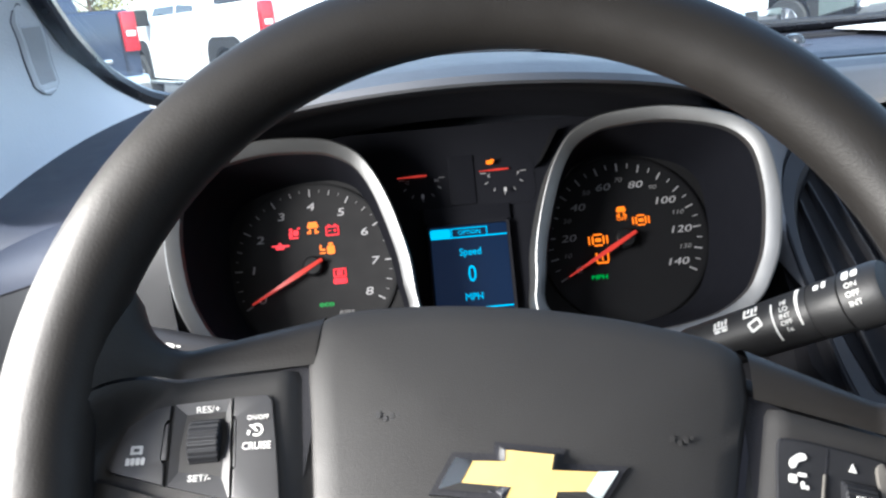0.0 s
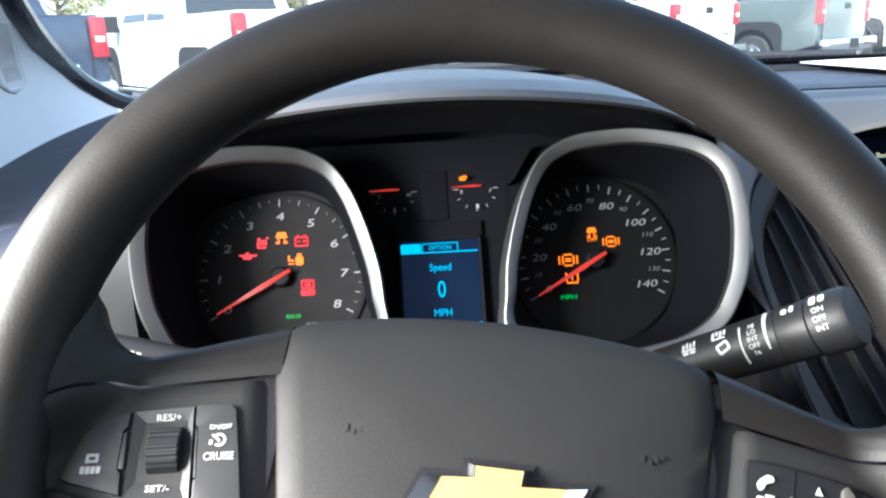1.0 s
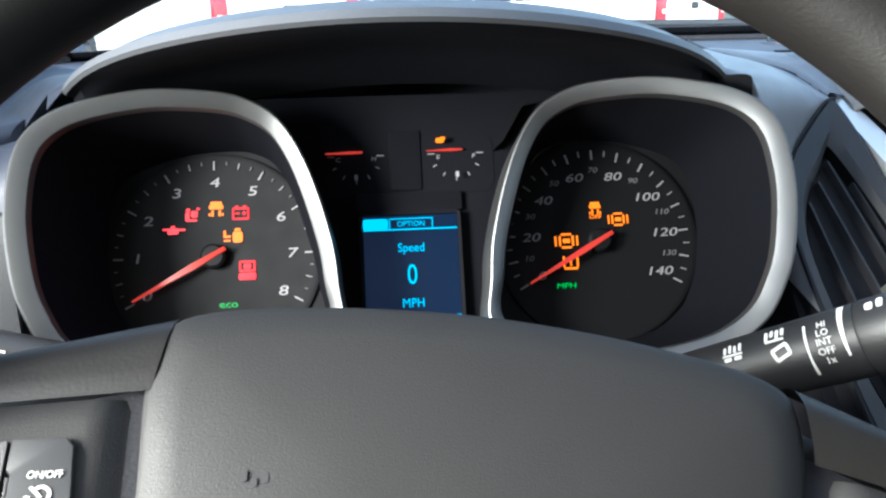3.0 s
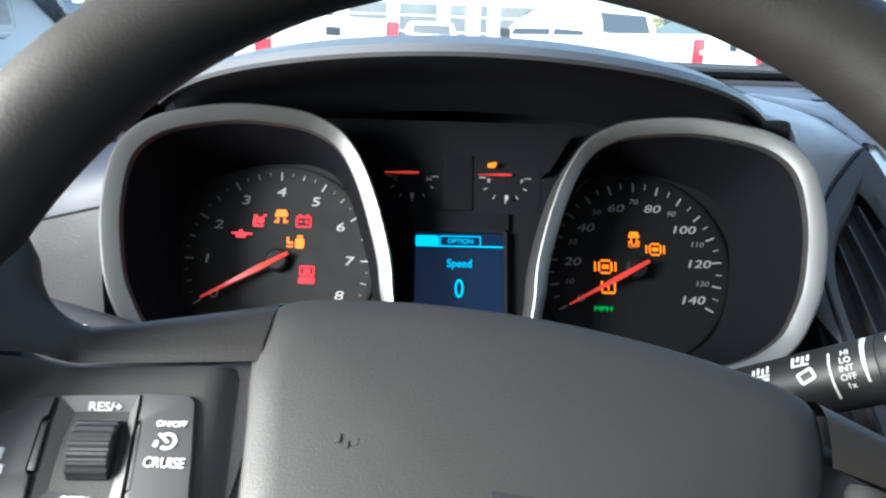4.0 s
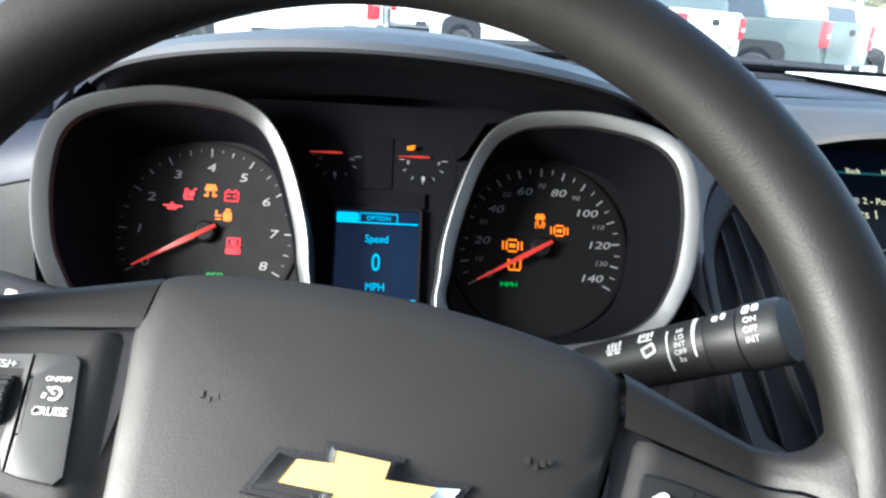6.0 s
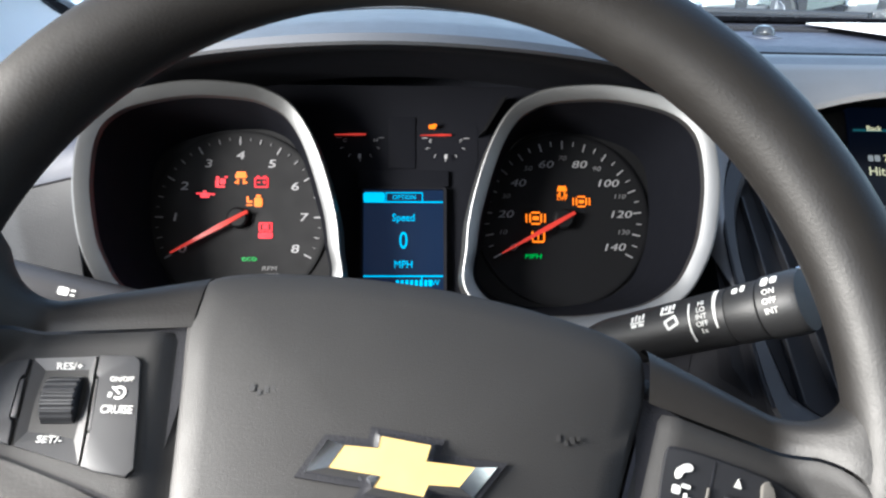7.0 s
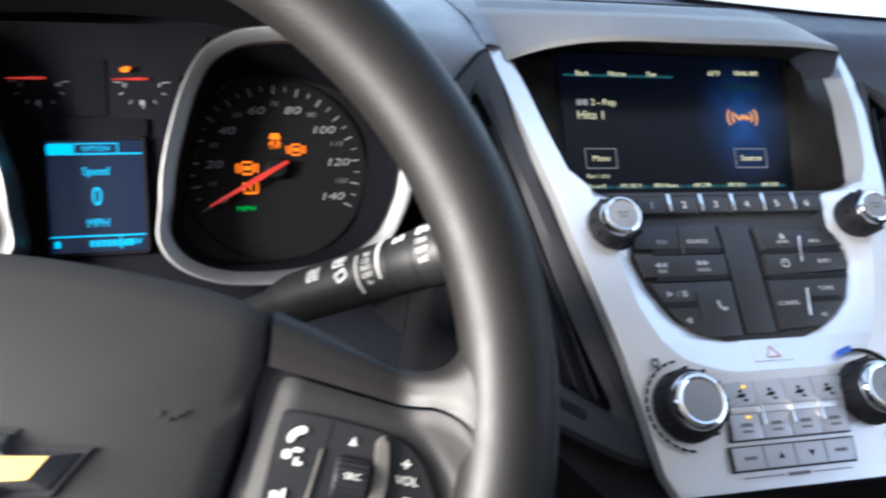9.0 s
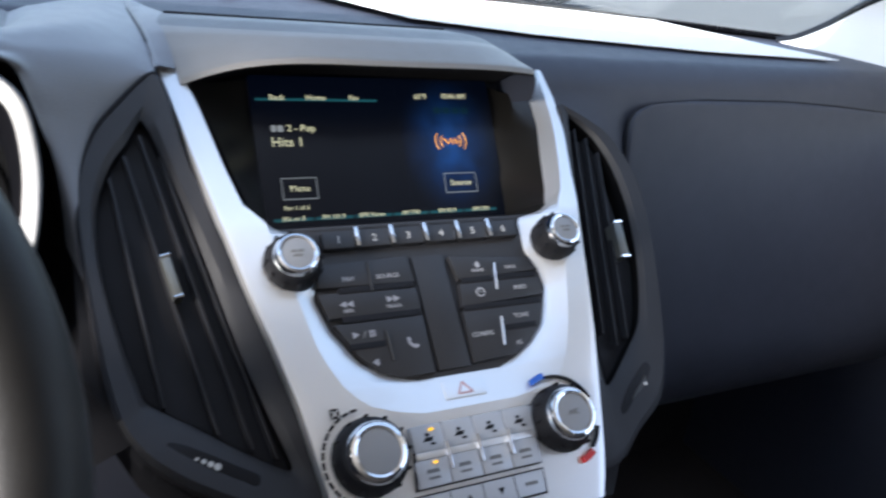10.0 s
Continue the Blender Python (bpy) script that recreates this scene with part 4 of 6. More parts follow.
part("switch_rail", onto_pod(slab([(0.1112, 0.0080), (0.1121, 0.0080), (0.1081, -0.0090), (0.1070, -0.0090)], SW, SW + 0.0016, 0.0004)), FINGREY, right_pod)
part("switch_gap", onto_pod(slab([(0.1141, 0.0172), (0.1147, 0.0171), (0.1124, 0.0080), (0.1118, 0.0080)], SW, SW + 0.0008)), BLACK, right_pod)
fin = smooth_loop([(0.1296, 0.0118), (0.1326, 0.0128), (0.1333, 0.004), (0.1326, -0.004), (0.1300, -0.012), (0.1270, -0.020), (0.1230, -0.018), (0.1242, -0.0125), (0.1272, -0.0065), (0.1288, 0.0), (0.1290, 0.006)], 3)
part("switch_fin", onto_pod(slab(fin, SW, SW + 0.0026, 0.001)), FINGREY, right_pod, "raised fin, the warm light on it put into its beige")
rol2 = rings(loops, False, True, True)
bmesh.ops.transform(rol2, matrix=PM @ Matrix.Translation((0.1213, -0.0008, SW - 0.0015)) @ pose(0, 0, 0, 0, 0, -8) @ Matrix.Diagonal((0.98, 0.86, 1, 1)), verts=rol2.verts)
part("thumb_roller", rol2, PODBLACK, right_pod, "black thumb roller", 0.35)
rtext("SRC", 0.0030, 0.1213, -0.0012, SW + 0.0055)
for pts_ in ([(0.1202, 0.0098), (0.1227, 0.0094), (0.1219, 0.0126)], [(0.1178, -0.0095), (0.1202, -0.0098), (0.1186, -0.0128)]):
    part("arrow", onto_pod(slab(pts_, SW, SW + 0.0012)), INK, right_pod, "white arrow")
phone = smooth_loop([(0.0992, 0.0078), (0.1000, 0.0102), (0.1032, 0.0122), (0.1052, 0.0116), (0.1050, 0.0098), (0.1024, 0.0090), (0.1012, 0.0072), (0.1000, 0.0066)], 2)
phone = [(x + 0.001, y + 0.0028) for x, y in phone]
part("phone_sign", onto_pod(slab(phone, SW, SW + 0.0012)), INK, right_pod, "white phone sign")
label_bars([(-0.0014, 0.0004, 0.0028, 0.003), (0.0018, 0.0022, 0.003, 0.0014), (0.0018, -0.0014, 0.0012, 0.0026), (0.0032, -0.002, 0.0012, 0.0014)], 0.1018, 0.0052, SW + 0.001, right_pod, turn=-6)
label_bars([(-0.001, 0.0012, 0.0026, 0.0032), (0.0016, 0.002, 0.0012, 0.0036), (-0.001, -0.003, 0.003, 0.0014), (0.0016, -0.003, 0.0012, 0.003)], 0.0985, -0.0085, SW + 0.001, right_pod, turn=-6)
label_bars([(0, 0.0, 0.003, 0.0008), (0, 0.0, 0.0008, 0.003)], 0.1396, 0.0044, SW + 0.001, right_pod, turn=-6)
rtext("VOL", 0.0040, 0.1398, -0.0010, SW + 0.001)
label_bars([(0, 0, 0.003, 0.0008)], 0.140, -0.0066, SW + 0.001, right_pod, turn=-6)

# emblem: a plain gold cross-bar in a bright frame
def qtext(word, size, u, v, w, parent, turn=8.7, wide=1.0, tilt=0.0):
    ob = text("marking", word, size, (0, 0, 0), INK, parent, turn, 0, wide, "white lettering")
    ob.data.transform(QL @ Matrix.Translation((u, v, w)) @ pose(0, 0, 0, tilt))


qtext("RES/+", 0.0034, -0.1210, 0.0138, SW - 0.0003, left_pod, 9, 1.1, 22)
qtext("SET/-", 0.0034, -0.1178, -0.0112, SW - 0.0002, left_pod, 9, 1.1, -13)
qtext("CRUISE", 0.0038, -0.1000, 0.0016, SW + 0.0011, left_pod, 8.7, 0.85)
qtext("ON/OFF", 0.0024, -0.1018, 0.0120, SW + 0.0011, left_pod, 8.7, 0.9)
EMB = [(-0.0283, -0.0170), (-0.0225, -0.0040), (-0.0077, -0.0032), (-0.0077, 0.0010), (0.0149, 0.0006), (0.0141, -0.0046), (0.0358, -0.0038), (0.0283, -0.0162), (0.0150, -0.0171), (0.0139, -0.0211), (-0.0083, -0.0207), (-0.0067, -0.0170)]
ec = Vector((0.0036, -0.0100))


def emblem_shift(k):
    return [(p.x - 0.0036, p.y + 0.0004) for p in emblem_loop(k)]


def emblem_loop(k):
    out = []
    n_ = len(EMB)
    for i in range(n_):
        p, a, b = Vector(EMB[i]), Vector(EMB[i - 1]), Vector(EMB[(i + 1) % n_])
        d1, d2 = (p - a).normalized(), (b - p).normalized()
        n1, n2 = Vector((d1.y, -d1.x)), Vector((d2.y, -d2.x))
        m_ = (n1 + n2)
        m_ = m_ / max(0.4, m_.dot(n1))
        out.append(p + m_ * k)
    return out


part("emblem_base", onto(slab(emblem_shift(-0.0011), -0.004, 0.0003)), BLACK, wheel, "dark emblem base")
face_loop = [(x + (0.0046 if i < 2 else -0.0040 if i in (6, 7) else 0), y) for i, (x, y) in enumerate(emblem_shift(0.0027))]
part("emblem_frame", onto(rings([[(*p, -0.001) for p in emblem_shift(0.0006)], [(*p, 0.0008) for p in emblem_shift(0.0008)], [(*p, 0.0044) for p in face_loop], [(*p, 0.0030) for p in face_loop]], True, True, True)), CHROME, wheel, "bright chrome bevelled emblem frame", 0.2)
part("emblem_face", onto(slab(face_loop, 0.0031, 0.0042)), GOLD, wheel, "plain gold emblem face")
for u_ in (-0.0492, 0.0561):
    part("moulded_mark", onto(bars([(-0.0035, 0.001, 0.0018, 0.0026), (-0.001, -0.0006, 0.0014, 0.002), (0.0014, 0.0004, 0.0016, 0.0024), (0.0036, 0.001, 0.0012, 0.0016)], (u_ - 0.002, 0.0090, -0.0016), depth=0.0002, turn=8)), MARK if u_ < 0 else PAD, pad, "faint moulded sign")
part("column_shroud", lathe([(0.045, -0.02), (0.055, -0.07), (0.06, -0.2)], 32, Matrix.Diagonal((1.2, 0.8, 1, 1)) @ Matrix.Translation((0, -0.06, 0))), BLACK, wheel)

# ---- stalks ----
def stalk_frame(a, b, facing):
    a, b = Vector(a), Vector(b)
    x = (b - a).normalized()
    z = (Vector(facing) - x * x.dot(Vector(facing))).normalized()
    y = z.cross(x)
    return Matrix(((x.x, y.x, z.x, a.x), (x.y, y.y, z.y, a.y), (x.z, y.z, z.z, a.z), (0, 0, 0, 1))), (b - a).length


TURNX = pose(0, 0, 0, 0, 90, 0)
sm, sl = stalk_frame((0.086, 0.402, 1.006), (0.1735, 0.330, 1.0725), (-0.1, -0.8, 0.6))
stalk = thing("wiper_stalk", sm, "black wiper stalk with white printed markings", "stalk")
part("lever", lathe([(0, -0.01), (0.0075, -0.01), (0.0085, 0.012), (0.0118, 0.026), (0.0128, 0.032), (0.0131, sl * 0.765), (0, sl * 0.765)], 36, TURNX), STALKBLACK, stalk)
part("ring", lathe([(0.0128, sl * 0.765), (0.0133, sl * 0.775), (0.0133, sl * 0.875), (0.0125, sl * 0.88)], 36, TURNX), STALKBLACK, stalk, "turning ring")
part("end_cap", lathe([(0.0128, sl * 0.88), (0.0142, sl * 0.885), (0.0142, sl * 0.99), (0.0132, sl * 1.01), (0.010, sl * 1.015), (0, sl * 1.016)], 36, TURNX), STALKBLACK, stalk, "end cap with printed settings")


def stalk_print(rows, along, around, r, turn=0.0):
    b = bars(rows, (0, 0, 0), turn=turn)
    for v in b.verts:
        a = (v.co.y + around) / r
        v.co = Vector((along + v.co.x, math.sin(a) * (r + v.co.z), math.cos(a) * (r + v.co.z)))
    part("marking", b, INK, stalk, "white printed marking")


RB = 0.0131


def stalk_word(word, size, along_, around, r):
    ob = text("marking", word, size, (0, 0, 0), INK, stalk, 0, 0, 1.0, "white printed setting")
    for v in ob.data.vertices:
        a = (v.co.y + around) / r
        v.co = Vector((along_ + v.co.x, math.sin(a) * (r + 0.0001 + v.co.z), math.cos(a) * (r + 0.0001 + v.co.z)))


stalk_print([(-0.003, 0.0005, 0.0011, 0.003), (-0.001, 0.001, 0.0011, 0.0035), (0.001, 0.0005, 0.0011, 0.003), (0.003, 0.001, 0.0011, 0.0035), (0, -0.0018, 0.008, 0.0008), (-0.0018, -0.0034, 0.003, 0.0014), (0.0022, -0.0034, 0.003, 0.0014)], sl * 0.43, 0.0065, RB)
stalk_print([(-0.003, 0, 0.0012, 0.004), (-0.001, 0.0008, 0.0012, 0.003), (0.001, 0, 0.0012, 0.004), (0.003, 0.0006, 0.0012, 0.0034), (0, -0.0026, 0.007, 0.0008)], sl * 0.555, 0.0085, RB)
stalk_print([(0, 0, 0.006, 0.0012), (-0.0028, 0.002, 0.0012, 0.004), (0.0028, 0.002, 0.0012, 0.004), (0, 0.004, 0.006, 0.0012)], sl * 0.575, -0.001, RB, 20)
stalk_print([(0, -0.0085 + 0.0017 * k, 0.0008, 0.0018) for k in range(11)], sl * 0.640, -0.001, RB)
for k, word in enumerate(("HI", "LO", "INT", "OFF", "1x")):
    stalk_word(word, 0.0034, sl * 0.685, 0.0072 - 0.0033 * k, RB)
stalk_print([(0, -0.009 + 0.0018 * k, 0.0008 + 0.00014 * k, 0.0019) for k in range(11)], sl * 0.735, 0.004, RB)
stalk_print([(-0.002, 0, 0.0026, 0.0032), (0.0015, 0.0006, 0.002, 0.004)], sl * 0.825, 0.0095, 0.0134)
stalk_print([(-0.002, 0, 0.003, 0.005), (0.002, 0, 0.003, 0.004)], sl * 0.93, 0.0105, 0.0143)
for k, word in enumerate(("ON", "OFF", "INT")):
    stalk_word(word, 0.0036, sl * 0.93, 0.0045 - 0.0042 * k, 0.0143)

sm2, sl2 = stalk_frame((-0.120, 0.412, 1.017), (-0.238, 0.372, 1.067), (0.1, -0.8, 0.6))
stalk2 = thing("turn_signal_stalk", sm2, "black turn signal stalk with a white light symbol", "stalk")
part("lever", lathe([(0, -0.01), (0.0075, -0.01), (0.010, 0.03), (0.0108, sl2 * 0.68), (0, sl2 * 0.68)], 32, TURNX), KEY, stalk2)
part("ring", lathe([(0.0105, sl2 * 0.68), (0.0118, sl2 * 0.69), (0.0118, sl2 * 0.75), (0.0108, sl2 * 0.76)], 32, TURNX), PANEL, stalk2, "grey turning ring")
part("end_cap", lathe([(0.0108, sl2 * 0.76), (0.0118, sl2 * 0.78), (0.0112, sl2 * 0.97), (0.007, sl2 * 1.0), (0, sl2 * 1.0)], 32, TURNX), PANEL, stalk2)
bl = bars([(0, 0, 0.005, 0.004), (0.0045, 0.0012, 0.0022, 0.0008), (0.0045, -0.0012, 0.0022, 0.0008)], (sl2 * 0.48, 0.001, 0.0106), turn=180)
part("marking", bl, INK, stalk2, "white light symbol")

# ---- centre stack ----
SM = pose(0.39, 0.398, 0.99, 43, 0, 0)
stack = thing("center_stack", SM, "raked centre stack with silver trim, radio screen and climate controls", "centre console")


def interp(table, v):
    for (v0, x0), (v1, x1) in zip(table, table[1:]):
        if v >= v1:
            return x1 + (x0 - x1) * min(1, (v - v1) / (v0 - v1))
    return table[-1][1]


OL = [(0.226, -0.1465), (0.199, -0.1415), (0.139, -0.1335), (0.096, -0.1265), (0.053, -0.1175), (0.016, -0.1085), (-0.02, -0.1005), (-0.07, -0.0935), (-0.088, -0.091), (-0.1, -0.085)]
OR = [(0.222, 0.149), (0.191, 0.1446), (0.157, 0.1366), (0.118, 0.1235), (0.0735, 0.1118), (0.038, 0.1042), (-0.004, 0.0943), (-0.041, 0.0837), (-0.07, 0.0756), (-0.088, 0.069), (-0.1, 0.0635)]
IL = [(0.226, -0.140), (0.213, -0.130), (0.2, -0.1255), (0.18, -0.1215), (0.13, -0.1145), (0.1, -0.1082), (0.092, -0.1045), (0.086, -0.098), (0.083, -0.088), (0.082, -0.078), (0.06, -0.0735), (0.040, -0.0805), (0.02, -0.0745), (0.0, -0.0615), (-0.010, -0.046), (-0.0145, -0.03)]
IR = [(0.222, 0.141), (0.2115, 0.1376), (0.17, 0.1271), (0.1406, 0.1159), (0.1107, 0.1058), (0.096, 0.0995), (0.088, 0.088), (0.083, 0.068), (0.06, 0.066), (0.045, 0.0715), (0.033, 0.0725), (0.012, 0.0635), (-0.002, 0.049), (-0.010, 0.036), (-0.0145, 0.024)]
CR = [(0.222, 0.1455), (0.206, 0.1407), (0.1696, 0.1319), (0.1438, 0.1234), (0.1143, 0.1128), (0.0925, 0.1035)]
# outer edge of the bevel round the radio keys, left and right
BL = [(0.082, -0.100), (0.06, -0.0955), (0.0377, -0.0905), (0.0108, -0.0855), (0.0, -0.0815), (-0.0127, -0.0753), (-0.0205, -0.0685), (-0.0253, -0.0629), (-0.0303, -0.0505), (-0.033, -0.040), (-0.0345, -0.031)]
BR = [(0.082, 0.0985), (0.06, 0.094), (0.0226, 0.0833), (0.005, 0.0775), (-0.0104, 0.0706), (-0.02, 0.0645), (-0.0262, 0.0587), (-0.0305, 0.049), (-0.0326, 0.0382), (-0.0345, 0.025)]


def bend(v):
    return -0.028 * (max(0, v - 0.085) / 0.13) ** 1.3


rows_v = [0.225 - 0.005 * k for k in range(27)] + [0.0925 - 0.003 * k for k in range(1, 36)] + [-0.0145] + [-0.0145 - 0.02 * k / 20 for k in range(1, 21)] + [-0.036, -0.04, -0.06, -0.075, -0.088, -0.093, -0.097, -0.1]
rows_v = sorted(set(round(v, 4) for v in rows_v), reverse=True)
bm = bmesh.new()
grid = []
for v in rows_v:
    vi = max(v, -0.0145)
    arm = ease(0, 1, (v - 0.082) / 0.02)
    chin = 1 if v >= -0.0145 else max(0, (v + 0.0345) / 0.02)
    ol, il, ir, orr = interp(OL, v), interp(IL, vi), interp(IR, vi), interp(OR, v)
    row = []
    for out, inn, side in ((ol, il, 0), (orr, ir, 1)):
        fold = (interp(BR if side else BL, v) - out) / (inn - out)
        if arm > 0:
            fold += ((interp(CR, v) - orr) / (inn - orr) - fold if side else 0.82 - fold) * arm
        fold = min(0.97, max(0.15, fold))
        pts = []
        for g in (0, 0.12, fold, (1 + fold) / 2, 1.0):
            roll_in = max(0, g - fold) / (1 - fold)
            depth = 0.0065 + (0.0075 if side else 0.002) * arm
            pts.append((out + (inn - out) * g, v, 0.004 + bend(v) - depth * roll_in * chin))
        row += [bm.verts.new(p) for p in (pts[::-1] if side else pts)]
    grid.append(row)
for r0, r1, v in zip(grid, grid[1:], rows_v[1:]):
    for k in range(9):
        if k == 4 and v > -0.015:
            continue
        bm.faces.new((r0[k], r0[k + 1], r1[k + 1], r1[k]))
bmesh.ops.recalc_face_normals(bm, faces=bm.faces)
trim = part("silver_trim", bm, SILVER, stack, "satin silver trim frame", 0.16)
md = trim.modifiers.new("thickness", "SOLIDIFY")
md.thickness, md.offset = 0.010, -1.0
md = trim.modifiers.new("edge", "BEVEL")
md.width, md.segments, md.limit_method, md.angle_limit = 0.0022, 3, "ANGLE", radians(50)

part("stack_body", slab([(-0.2, 0.2), (-0.2, 0.02), (-0.175, -0.03), (-0.11, -0.1), (0.09, -0.1), (0.13, -0.04), (0.165, 0.03), (0.17, 0.15), (0.13, 0.17), (0.095, 0.082), (-0.1, 0.082), (-0.135, 0.2)], -0.10, -0.024), BLACK, stack)
part("radio_base", slab([(-0.098, 0.086), (-0.098, 0.0), (-0.05, -0.03), (0.04, -0.03), (0.09, 0.0), (0.098, 0.086)], -0.02, -0.0035), KEY, stack)

# radio keys: each a key of its own
def key(pts, w=0.0005, material=KEY, label=""):
    return part("key", slab(pts, -0.005, w, 0.0007), material, stack, label)


for k in range(6):
    cu = -0.0595 + 0.0224 * k
    kk = key(rrect(0.0196, 0.0112, 0.001, 2, cu, 0.0748), 0.0012)
    text("numeral", str(k + 1), 0.0066, (cu, 0.0745, 0.0014), INK, kk)
    if k < 5:
        part("divider", box(cu + 0.0112, 0.0755, 0.0016, 0.0022, 0.0125, 0.004, 0.0006), CHROME, stack, "bright divider")
key([(-0.0705, 0.0600), (-0.0195, 0.0612), (-0.0175, 0.0445), (-0.078, 0.0455), (-0.077, 0.051)])
key([(-0.0785, 0.0425), (-0.0175, 0.0405), (-0.0180, 0.0265), (-0.0745, 0.0268)])
key([(-0.0725, 0.0232), (-0.0180, 0.0232), (-0.0190, -0.0120), (-0.0400, -0.0120), (-0.052, -0.007), (-0.062, 0.004)])
for u0, u1, v in ((-0.066, -0.0195, 0.0428), (-0.0675, -0.019, 0.0252), (-0.066, -0.045, 0.009)):
    part("key_slot", box((u0 + u1) / 2, v, 0.0006, u1 - u0, 0.0036, 0.0012, 0.0003), BLACK, stack, "dark slot between keys")
key([(0.0085, 0.0585), (0.0625, 0.0535), (0.070, 0.0445), (0.0115, 0.0425)])
key([(0.0112, 0.0400), (0.0700, 0.0415), (0.0685, 0.0275), (0.0090, 0.0250)])
key([(0.0085, 0.0225), (0.0675, 0.0245), (0.060, 0.008), (0.049, -0.002), (0.036, -0.0085), (0.0068, -0.0100)])
for u0, u1, v in ((0.0125, 0.066, 0.0415), (0.0095, 0.064, 0.0238), (0.034, 0.056, 0.0085)):
    part("key_slot", box((u0 + u1) / 2, v, 0.0006, u1 - u0, 0.0036, 0.0012, 0.0003), BLACK, stack, "dark slot between keys")
part("key_slot", box(-0.0052, 0.025, -0.003, 0.021, 0.072, 0.004, 0.0005), KEY, stack, "grey strip between the keys")
for u0, v0, u1, v1, mt in ((-0.0449, 0.0593, -0.0457, 0.0411, PANEL), (-0.0430, 0.0161, -0.0422, -0.0017, PANEL), (0.0388, 0.0510, 0.0351, 0.0333, CHROME), (0.0326, 0.0157, 0.0294, -0.0023, CHROME)):
    part("divider", tube([(u0, v0, 0.0012), (u1, v1, 0.0012)], 0.0009, 8), mt, stack, "thin raised divider")
for word, sz, u, v in (("FAV", 0.0042, -0.0586, 0.0496), ("SOURCE", 0.0038, -0.0342, 0.0495), ("SEEK", 0.003, -0.0622, 0.0305), ("TRACK", 0.003, -0.0345, 0.0305), ("HOME", 0.003, 0.0262, 0.0475), ("BACK", 0.003, 0.0500, 0.0478),
                       ("INFO", 0.004, 0.0525, 0.0335), ("CONFIG", 0.004, 0.0178, 0.0065), ("TONE", 0.004, 0.0475, 0.0151), ("AS", 0.004, 0.0404, -0.0019)):
    text("marking", word, sz, (u, v, 0.0006), LABELINK, stack)


def sign(polys, u, v, parent=None, material=DIMINK, w=0.0006, k=1.0, turn=0.0):
    b = bmesh.new()
    for p in polys:
        slab([(x * k, y * k) for x, y in p], 0, 0.0003, bm=b)
    bmesh.ops.transform(b, matrix=Matrix.Translation((u, v, w)) @ pose(0, 0, 0, 0, 0, turn), verts=b.verts)
    part("marking", b, material, parent or stack, "small printed symbol")


LT = [(0, 0), (0.004, 0.002), (0.004, -0.002)]
RTG = [(0, 0.002), (0.004, 0), (0, -0.002)]
sign([LT, [(x + 0.0042, y) for x, y in LT]], -0.067, 0.0345)
sign([RTG, [(x + 0.0042, y) for x, y in RTG]], -0.038, 0.0350)
sign([RTG], -0.063, 0.0158)
sign([[(0, 0.002), (0.0012, 0.002), (0.0012, -0.002), (0, -0.002)], [(0.002, 0.002), (0.0032, 0.002), (0.0032, -0.002), (0.002, -0.002)]], -0.053, 0.0157)
sign([[(0, -0.002), (0.001, -0.002), (0.003, 0.002), (0.002, 0.002)]], -0.0575, 0.0157, material=FAINT)
PH = [(-0.003, 0.003), (-0.0015, 0.0035), (-0.0008, 0.0015), (-0.0015, 0.0005), (0.0005, -0.0015), (0.0015, -0.001), (0.0035, -0.0018), (0.003, -0.0032), (0.0005, -0.0035), (-0.0025, -0.001)]
sign([PH], -0.0284, 0.0073)
sign([[(-0.002, 0.0), (0.001, 0.0022), (0.001, -0.0022)], [(0.0014, 0.0018), (0.002, 0.0018), (0.002, -0.0018), (0.0014, -0.0018)]], -0.0529, -0.0012)
sign([[(-0.002, -0.001), (0, 0.0018), (0.002, -0.001)], [(-0.0013, -0.001), (0.0013, -0.001), (0.0013, -0.0025), (-0.0013, -0.0025)]], 0.0266, 0.0520, material=LABELINK)
clk = bmesh.new()
merge(clk, lathe([(0.0030, 0), (0.0030, 0.0003), (0.0023, 0.0003), (0.0023, 0)], 20))
box(0, 0.0008, 0.00015, 0.0006, 0.0016, 0.0003, bm=clk)
bmesh.ops.transform(clk, matrix=Matrix.Translation((0.0238, 0.0330, 0.0006)), verts=clk.verts)
part("marking", clk, LABELINK, stack, "small clock symbol")

# radio knobs and climate knobs
def knob(u, v, w, r, h, name, label, face=KNOBFACE):
    k = part(name, lathe([(r * 1.0, -0.004), (r * 1.0, h * 0.25), (r * 0.95, h * 0.5), (r * 0.86, h * 0.72), (r * 0.76, h * 0.78)], 44, Matrix.Translation((u, v, w))), BLACK, stack, label)
    part("chrome_ring", lathe([(r * 0.80, h * 0.72), (r * 0.78, h * 0.87), (r * 0.71, h * 0.97), (r * 0.63, h * 1.0), (r * 0.57, h * 0.98), (r * 0.55, h * 0.9)], 44, Matrix.Translation((u, v, w))), CHROME, k, "polished chrome ring")
    part("knob_face", lathe([(r * 0.57, h * 0.9), (r * 0.55, h * 0.95), (r * 0.4, h * 0.965), (0, h * 0.97)], 44, Matrix.Translation((u, v, w))), face, k, "silver knob face")
    for j in range(12):
        a = 2 * math.pi * j / 12
        b = box(r * 0.985, 0, h * 0.3, 0.0012, 0.0016, h * 0.55, 0.0003)
        bmesh.ops.transform(b, matrix=Matrix.Translation((u, v, w)) @ pose(0, 0, 0, 0, 0, math.degrees(a)), verts=b.verts)
        part("knob_grip", b, BLACK, k)
    return k


